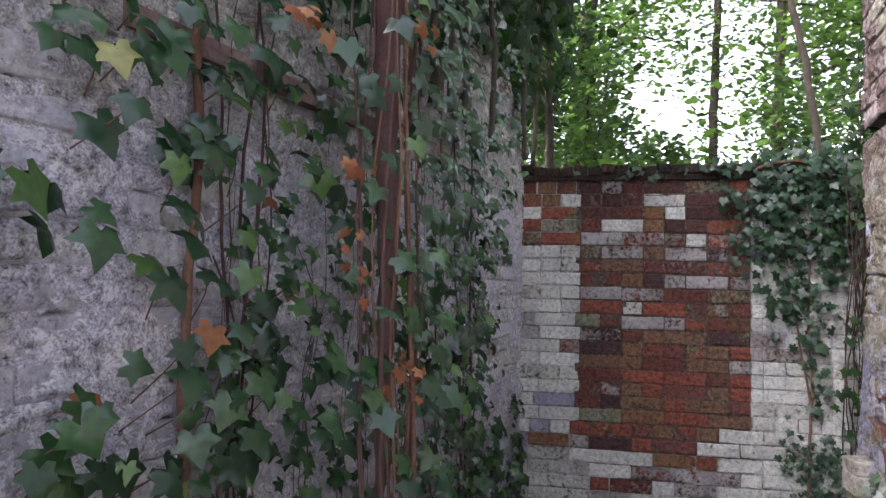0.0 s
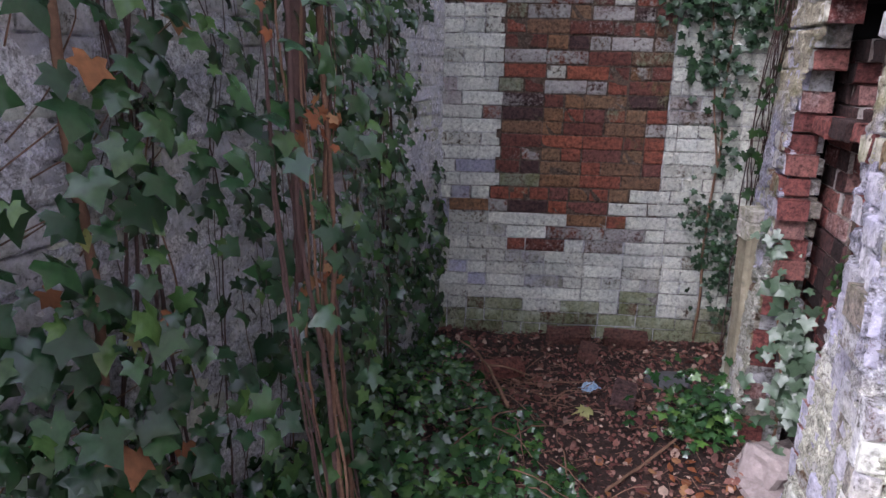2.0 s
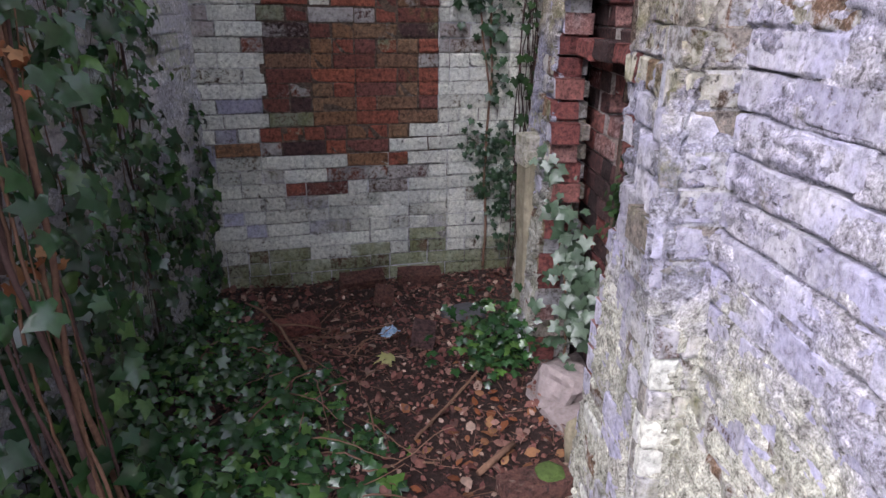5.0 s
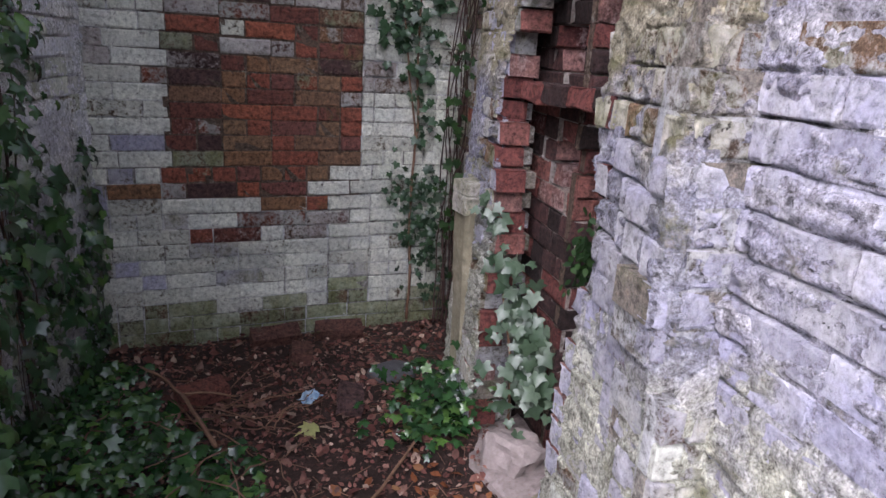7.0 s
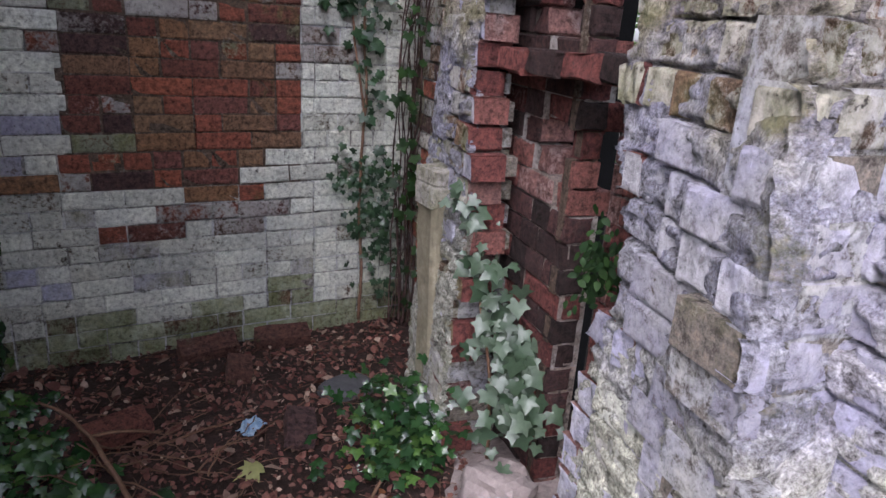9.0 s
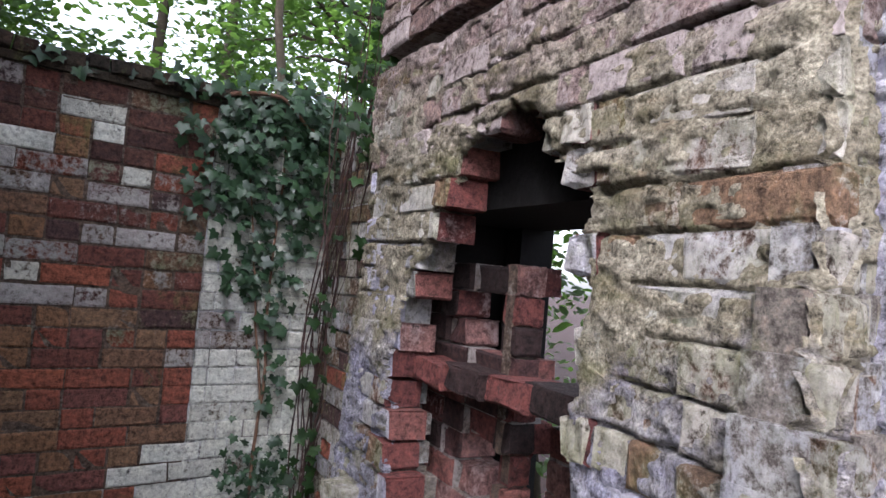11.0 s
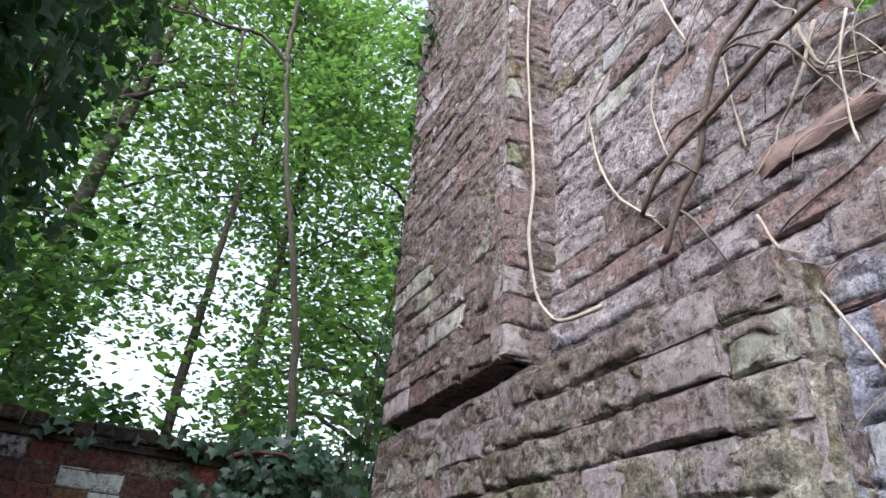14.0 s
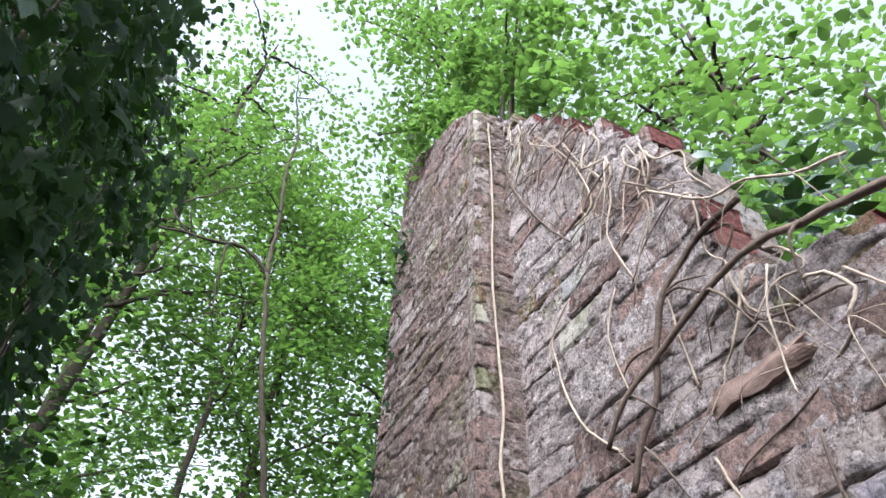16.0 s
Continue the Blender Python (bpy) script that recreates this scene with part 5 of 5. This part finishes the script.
def patch_ivy(name, label, base, spots, key, count, outline=IVY, seed=61, smin=0.03, smax=0.06, face=(0, -1, 0.5), stems=()):
    """Ivy in several clumps: each spot is a centre, a spread and a weight."""
    rng.seed(seed)
    plant = group_at(name, *base)
    tagged(plant, label, "ivy")
    c, n, s, d = [], [], [], []
    for i in range(count):
        (x, y, z), (sx, sy, sz) = rng.choices([(q[0], q[1]) for q in spots], [q[2] for q in spots])[0]
        c.append((x + rng.gauss(0, sx), y - abs(rng.gauss(0, sy)), z + rng.gauss(0, sz)))
        n.append((face[0] + rng.gauss(0, 0.4), face[1] + rng.gauss(0, 0.4), face[2] + rng.gauss(0, 0.4)))
        s.append(rng.uniform(smin, smax))
        d.append((rng.gauss(0, 0.5), rng.gauss(0, 0.5), -1.0))
    if outline is IVY:
        few = min(60, count // 3)
        for i in range(few):
            single_leaf(s[i], key, plant, c[i], n[i], d[i])
        c, n, s, d = c[few:], n[few:], s[few:], d[few:]
    tagged(under(leaf_cloud("foliage", c, n, s, outline, M[key], 0.16, d), plant), kind="stuff")
    for pts, r in stems:
        under(tube("stem", pts, [r * (1 - 0.5 * i / (len(pts) - 1)) for i in range(len(pts))], M["vine"], 6, 0.003), plant)
    return plant


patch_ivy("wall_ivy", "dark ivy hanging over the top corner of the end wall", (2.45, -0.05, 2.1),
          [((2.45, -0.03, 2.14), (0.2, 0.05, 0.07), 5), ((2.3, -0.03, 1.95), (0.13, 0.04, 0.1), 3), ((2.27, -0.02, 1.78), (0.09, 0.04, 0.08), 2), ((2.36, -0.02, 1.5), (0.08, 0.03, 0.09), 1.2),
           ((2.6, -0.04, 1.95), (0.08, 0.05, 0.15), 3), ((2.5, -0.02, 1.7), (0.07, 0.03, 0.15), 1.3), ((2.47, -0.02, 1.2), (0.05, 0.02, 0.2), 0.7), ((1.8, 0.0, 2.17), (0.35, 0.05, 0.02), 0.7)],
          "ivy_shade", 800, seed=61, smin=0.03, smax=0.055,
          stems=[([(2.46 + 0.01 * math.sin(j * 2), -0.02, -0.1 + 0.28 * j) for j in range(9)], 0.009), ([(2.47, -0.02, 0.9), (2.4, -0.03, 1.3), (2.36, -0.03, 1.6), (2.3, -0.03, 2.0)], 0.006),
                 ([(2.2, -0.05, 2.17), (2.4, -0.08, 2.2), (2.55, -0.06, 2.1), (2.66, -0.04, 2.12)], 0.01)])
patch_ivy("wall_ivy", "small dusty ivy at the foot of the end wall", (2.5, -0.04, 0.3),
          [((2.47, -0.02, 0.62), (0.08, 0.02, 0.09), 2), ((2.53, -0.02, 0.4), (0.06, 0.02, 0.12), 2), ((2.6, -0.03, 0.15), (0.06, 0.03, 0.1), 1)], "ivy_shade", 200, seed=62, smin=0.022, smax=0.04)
rng.seed(63)
corner = group_at("climber", 2.68, -0.08, -0.1)
tagged(corner, "bundle of reddish brown climber stems in the wall corner", "climber")
for i in range(20):
    sx, sy = rng.gauss(0, 0.035), abs(rng.gauss(0, 0.07))
    high = i % 3 == 0
    pts = []
    for j in range(13 if high else 10):
        z = -0.12 + 0.27 * j
        t = min(1.0, max(0.0, (z - 1.2) / 1.6)) * (1 if high else 0.45)
        pts.append((2.69 + sx - 0.23 * t + rng.gauss(0, 0.018), -0.05 - sy - 0.78 * t + rng.gauss(0, 0.02), z))
    r = rng.choice((0.002, 0.003, 0.004, 0.006))
    under(tube("stem", pts, [r * (1.1 - 0.05 * j) for j in range(len(pts))], M["dark_vine"], 6, 0.003), corner)
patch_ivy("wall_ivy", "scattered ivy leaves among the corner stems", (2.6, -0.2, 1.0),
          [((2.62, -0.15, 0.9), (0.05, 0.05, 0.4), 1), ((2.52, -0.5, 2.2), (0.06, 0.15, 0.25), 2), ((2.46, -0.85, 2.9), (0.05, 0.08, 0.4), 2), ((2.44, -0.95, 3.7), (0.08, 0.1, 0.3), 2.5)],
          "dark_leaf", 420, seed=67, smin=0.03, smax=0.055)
patch_ivy("post_ivy", "dusty pale ivy growing up beside the concrete post", (2.36, -1.4, 0.0),
          [((2.32, -1.2, 0.86), (0.03, 0.03, 0.03), 0.7), ((2.33, -1.26, 0.72), (0.02, 0.04, 0.06), 0.8), ((2.35, -1.33, 0.56), (0.03, 0.05, 0.07), 1.4), ((2.38, -1.42, 0.42), (0.04, 0.07, 0.08), 2.2), ((2.37, -1.48, 0.28), (0.06, 0.07, 0.06), 2)],
          "ivy_pale", 210, seed=64, smin=0.03, smax=0.06, face=(-0.5, -0.8, 0.6), stems=[([(2.36, -1.42, 0.0), (2.37, -1.38, 0.3), (2.34, -1.3, 0.6), (2.32, -1.21, 0.87)], 0.006)])
patch_ivy("low_ivy", "clump of small ivy round the foot of the post", (2.18, -1.1, 0.0),
          [((2.17, -1.0, 0.1), (0.08, 0.1, 0.06), 1.5), ((2.12, -1.2, 0.06), (0.1, 0.1, 0.03), 1.5), ((2.25, -1.2, 0.08), (0.06, 0.06, 0.05), 1)],
          "ivy_low", 330, seed=65, smin=0.03, smax=0.045, face=(-0.1, -0.3, 1.0))
patch_ivy("flue_moss", "small fern and moss in the flue bottom", (2.3, -1.85, 0.75), [((2.29, -1.83, 0.86), (0.025, 0.04, 0.05), 1)], "dark_leaf", 160, OVAL, 66, 0.015, 0.03, (-1, -0.2, 0.4))


# ---- leaf mould, twigs ----
def litter():
    rng.seed(71)
    c, n, s = [], [], []
    for i in range(9500):
        y = rng.uniform(-3.4, 0.0)
        x = rng.uniform(max(0.9, LEFT_C + LEFT_S * y), BREAST_C + RS * y + 0.1)
        c.append((x, y, ground_z(x, y) + rng.uniform(0.003, 0.03)))
        n.append((rng.gauss(0, 0.6), rng.gauss(0, 0.6), 1))
        s.append(rng.uniform(0.008, 0.028) if rng.random() < 0.88 else rng.uniform(0.03, 0.06))
    ob = leaf_cloud("leaf_litter", c, n, s, OVAL, M["dead"], 0.3)
    tagged(ob, "brown and reddish dead leaves strewn over the soil", "leaf litter", kind="stuff")
    c, n, s = [], [], []
    for i in range(60):
        x, y = 2.0 + rng.gauss(0, 0.16), -1.75 + rng.gauss(0, 0.25)
        c.append((x, y, ground_z(x, y) + 0.02))
        n.append((rng.gauss(0, 0.3), rng.gauss(0, 0.3), 1))
        s.append(rng.uniform(0.03, 0.055))
    ob = leaf_cloud("fresh_litter", c, n, s, OVAL, M["orange"], 0.3)
    tagged(ob, "orange and buff fallen leaves by the plinth", "leaf litter", kind="stuff")
    ob = leaf_cloud("fallen_leaf", [(1.70, -1.13, ground_z(1.70, -1.13) + 0.035)], [(0.1, -0.3, 1)], [0.085], MAPLE, M["yellow"], 0.2)
    tagged(ob, "yellow-green lobed leaf lying on the soil", "leaf")
    v, f = [], []
    for i in range(520):
        y = rng.uniform(-3.2, -0.05)
        x = rng.uniform(1.0, BREAST_C + RS * y)
        a, k, r = rng.uniform(0, 3.14), rng.uniform(0.015, 0.06), rng.uniform(0.0006, 0.0014)
        dx, dy, z = math.cos(a) * k, math.sin(a) * k, ground_z(x, y) + rng.uniform(0.008, 0.025)
        q, t = len(v), rng.uniform(-0.01, 0.015)
        for e, zz in ((-1, z), (1, z + t)):
            v += [(x + e * dx - dy / k * r, y + e * dy + dx / k * r, zz), (x + e * dx + dy / k * r, y + e * dy - dx / k * r, zz), (x + e * dx, y + e * dy, zz + 1.8 * r)]
        f += [(q, q + 1, q + 4, q + 3), (q + 1, q + 2, q + 5, q + 4), (q + 2, q, q + 3, q + 5)]
    tagged(new("twig_litter", raw_mesh("twig_litter", v, f, M["vine"])), "thin dry twigs scattered over the soil", "twigs", kind="stuff")
    for pts, r in (([(1.36, -1.24, 0.06), (1.31, -1.05, 0.1), (1.262, -0.88, 0.12), (1.2, -0.74, 0.14), (1.12, -0.64, 0.15)], 0.009), ([(1.262, -0.88, 0.12), (1.36, -0.87, 0.11), (1.47, -0.84, 0.06)], 0.006),
                   ([(1.45, -0.85, 0.02), (1.6, -0.83, 0.03), (1.75, -0.8, 0.02)], 0.005), ([(1.7, -1.7, 0.02), (1.95, -1.45, 0.04), (2.1, -1.3, 0.06)], 0.006), ([(1.85, -1.95, 0.03), (2.0, -1.85, 0.05)], 0.012)):
        t = tube("twig", [(x, y, z + ground_z(x, y)) for x, y, z in pts], [r * (1 - 0.12 * i) for i in range(len(pts))], M["vine"], 6, 0.003)
        tagged(t, "bare dry twig lying among ivy and leaves", "twig")


litter()


# ---- trees and bushes outside ----
def bush(name, label, x, y, z, sx, sy, sz, count, size, key, seed, outline=OVAL, fold=0.2, foot=None):
    rng.seed(seed)
    foot = ground_z(x, y) if foot is None else foot
    p = group_at(name, x, y, foot)
    tagged(p, label, "bush")
    c, n, s = [], [], []
    clumps = [(rng.gauss(0, 0.5), rng.gauss(0, 0.5), rng.uniform(-0.5, 0.5), rng.uniform(0.12, 0.32)) for _ in range(34)]
    for i in range(count):
        a, b, h, r = rng.choice(clumps)
        q = Vector((rng.gauss(0, 1), rng.gauss(0, 1), rng.gauss(0, 1))).normalized() * r * rng.random() ** 0.4
        c.append((x + (a + q.x) * sx, y + (b + q.y) * sy, z + (h + q.z) * sz))
        n.append((rng.gauss(0, 0.5), rng.gauss(-0.3, 0.5), 0.8))
        s.append(size * rng.uniform(0.6, 1.3))
    tagged(under(leaf_cloud("crown", c, n, s, outline, M[key], fold), p), kind="stuff")
    for i in range(7):
        a, b, h, r = clumps[i]
        under(tube("branch", [(x + 0.1 * a, y + 0.1 * b, foot - 0.05), (x + 0.4 * a * sx, y + 0.4 * b * sy, z - 0.25 * sz), (x + a * sx, y + b * sy, z + h * sz)], [0.035 if foot < 1 else 0.012, 0.02 if foot < 1 else 0.008, 0.004], M["bark"], 6, 0.01), p)
    return p


def tree(label, x, y, height, lean, crown, count, size, key, seed, r=0.12):
    """Trunk, limbs and a crown of many leaves in uneven clumps. crown: low, high, spread."""
    rng.seed(seed)
    p = group_at("tree", x, y, ground_z(x, y))
    tagged(p, label, "tree")
    low, high, spread = crown
    pts = [(x + lean[0] * t + 0.12 * math.sin(3 * t + seed), y + lean[1] * t + 0.1 * math.sin(2.3 * t + seed), -0.2 + (height + 0.2) * t) for t in (0, 0.15, 0.35, 0.55, 0.75, 1.0)]
    under(tube("trunk", pts, [r * k for k in (1.25, 1.0, 0.85, 0.6, 0.4, 0.12)], M["bark"], 9, 0.01), p)
    tips = []
    for i in range(26):
        t = rng.uniform(low / height, 0.97)
        k = t * (len(pts) - 1)
        a = Vector(pts[0]).lerp(Vector(pts[-1]), t)
        w = rng.uniform(0, 6.283)
        out = spread * rng.uniform(0.35, 1.0) * (1.15 - 0.6 * t)
        e = a + Vector((math.cos(w) * out, math.sin(w) * out, rng.uniform(-0.1, 0.45) * out))
        mid = a.lerp(e, 0.5) + Vector((0, 0, 0.12 * out))
        under(tube("limb", [tuple(a), tuple(mid), tuple(e)], [r * 0.3, r * 0.17, 0.006], M["bark"], 6, 0.02), p)
        tips += [e, a.lerp(e, 0.75), mid]
    c, n, s = [], [], []
    per = [(q, rng.uniform(0.2, 0.55)) for q in tips for _ in range(2)]
    per = [(q + Vector((rng.gauss(0, 0.3), rng.gauss(0, 0.3), rng.gauss(0, 0.25))) * (spread / 2.2), rr * spread / 2.2) for q, rr in per]
    for i in range(count):
        q, rr = rng.choice(per)
        d = Vector((rng.gauss(0, 1), rng.gauss(0, 1), rng.gauss(0, 0.6))) * rr * 0.6
        c.append(tuple(q + d))
        n.append((rng.gauss(0, 0.45), rng.gauss(0, 0.45), 1.0))
        s.append(size * rng.uniform(0.55, 1.3))
    tagged(under(leaf_cloud("crown", c, n, s, OVAL, M[key], 0.2), p), kind="stuff")


bush("bush", "bright green leafy bush behind the end wall", 2.0, 1.6, 1.9, 1.5, 0.8, 1.3, 4500, 0.07, "canopy", 81)
bush("bush", "bright green leafy bush behind the end wall", 3.9, 2.6, 2.5, 1.5, 1.0, 2.6, 6000, 0.07, "canopy", 82)
bush("bush", "dense green bush beyond the walls", 0.4, 2.2, 3.0, 1.5, 1.0, 3.2, 7000, 0.07, "canopy", 83)
bush("bush", "tall green thicket behind the end wall", 1.3, 2.8, 3.2, 1.5, 0.8, 2.6, 6000, 0.07, "canopy", 87)
bush("bush", "green bush growing behind the broken flue", 3.9, -0.35, 1.3, 0.8, 1.0, 2.0, 4200, 0.045, "canopy", 84)
bush("bush", "leafy growth over the broken top of the tall wall", 2.52, -1.55, 4.62, 0.4, 0.95, 0.8, 5000, 0.04, "canopy", 85, foot=4.0)
patch_ivy("wall_sprig", "sprig of leaves rooted in the broken wall top", (2.3, -2.5, 2.65),
          [((2.27, -2.5, 2.66), (0.05, 0.1, 0.05), 2), ((2.25, -2.62, 2.6), (0.05, 0.08, 0.05), 1), ((2.36, -2.3, 2.95), (0.03, 0.08, 0.1), 0.7)], "ivy", 90, OVAL, 68, 0.03, 0.06, (-0.5, -0.4, 0.6))
bush("bush", "sparse leafy growth on the broken wall end", 3.1, -2.6, 3.5, 0.5, 0.7, 0.9, 900, 0.05, "canopy", 86, foot=2.4)
tree("slender tree with bright green leaves", 3.4, 4.2, 10.0, (0.3, -0.4), (4.9, 10, 2.6), 9360, 0.08, "canopy", 91, 0.07)
tree("slender tree with bright green leaves", 1.6, 5.2, 11.0, (-0.3, -0.5), (3.2, 11, 3.0), 9360, 0.09, "canopy", 92, 0.09)
tree("tall tree with bright green leaves", 5.2, 3.8, 10.0, (-0.5, -0.6), (2.5, 10, 2.8), 8640, 0.085, "canopy", 93, 0.13)
tree("young tree close behind the end wall", 2.6, 3.0, 9.0, (0.2, 0.3), (5.2, 9.0, 2.0), 8640, 0.065, "canopy", 98, 0.05)
tree("young tree close behind the tall wall", 6.0, -0.9, 9.0, (-0.6, 0.0), (4.4, 9.0, 2.2), 7920, 0.065, "canopy", 99, 0.08)
tree("slim tree arching over the tall wall", 5.3, -0.4, 10.0, (-2.1, 0.7), (6.4, 10.0, 1.9), 6480, 0.065, "canopy", 101, 0.07)
tree("tall tree arching over the end wall", 0.9, 3.6, 11.0, (0.9, -1.0), (5.5, 11.0, 2.4), 6480, 0.07, "canopy", 100, 0.09)
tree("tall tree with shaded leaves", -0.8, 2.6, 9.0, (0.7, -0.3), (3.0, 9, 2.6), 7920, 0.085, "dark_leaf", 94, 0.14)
tree("tall tree beyond the ruined wall", 6.2, -1.8, 9.0, (-0.8, 0.3), (3.5, 9, 2.6), 7200, 0.08, "canopy", 95, 0.12)
tree("large distant tree in full leaf", 7.5, 8.0, 13.0, (0, 0), (1.5, 13, 4.5), 12000, 0.14, "canopy", 96, 0.2)
tree("large distant tree in full leaf", 0.5, 10.0, 14.0, (0, 0), (1.5, 14, 4.5), 12000, 0.14, "canopy", 97, 0.2)


def bare_limbed_tree():
    """A thin crooked tree close behind the end wall, its dark dead limbs clear of leaves."""
    rng.seed(111)
    p = group_at("tree", 3.2, 1.1, ground_z(3.2, 1.1))
    tagged(p, "crooked young tree with bare dark dead limbs", "tree")
    y = 1.1
    under(tube("trunk", [(3.2, y, -0.2), (3.0, y + 0.05, 1.4), (2.82, y, 2.9), (2.65, y - 0.04, 3.66), (2.5, y, 4.32), (2.32, y, 5.25)], [0.034, 0.03, 0.025, 0.022, 0.019, 0.016], M["bark"], 8, 0.008), p)
    for pts, rad in (([(2.32, y, 5.25), (2.1, y, 5.39), (1.95, y, 5.36), (1.69, y, 5.29), (1.4, y - 0.05, 5.17)], 0.02), ([(1.96, y, 5.33), (1.98, y, 5.05), (2.02, y, 4.69)], 0.012),
                     ([(2.32, y, 5.25), (2.28, y, 5.94), (2.22, y, 6.5), (2.23, y, 7.0), (2.09, y, 7.6)], 0.02), ([(1.69, y, 5.29), (1.51, y, 5.46), (1.76, y, 5.84), (2.07, y, 6.22)], 0.011)):
        limb = under(tube("limb", pts, [rad * (1 - 0.6 * i / (len(pts) - 1)) for i in range(len(pts))], M["bark"], 6, 0.01), p)
        for i in range(9):
            a = Vector(pts[rng.randrange(1, len(pts))])
            b = a + Vector((rng.gauss(0, 0.22), rng.gauss(0, 0.12), rng.gauss(-0.05, 0.22)))
            under(tube("twig", [tuple(a), tuple(a.lerp(b, 0.5) + Vector((0, 0, 0.04))), tuple(b)], [rad * 0.35, rad * 0.25, 0.0015], M["bark"], 5, 0.006), limb)


bare_limbed_tree()


def flaked_patch(label, y, z, c, w, h, key, seed):
    """A spot where the coat has fallen off and bare brick stands out."""
    bm = bmesh.new()
    bmesh.ops.create_icosphere(bm, subdivisions=3, radius=1)
    m = right_frame(c)
    for v in bm.verts:
        k = 1 + 0.35 * noise.noise(v.co * 1.8 + Vector((seed, 0, 0)))
        v.co = m @ Vector((side_u(y) + v.co.x * k * w / 2, v.co.y * 0.005, z + v.co.z * k * h / 2))
    tagged(link_mesh("brick_patch", bm, M[key]), label, "brick")


flaked_patch("bare dark red brick showing through the plinth's limewash", -2.46, 0.675, 2.478, 0.045, 0.05, "bare", 3)
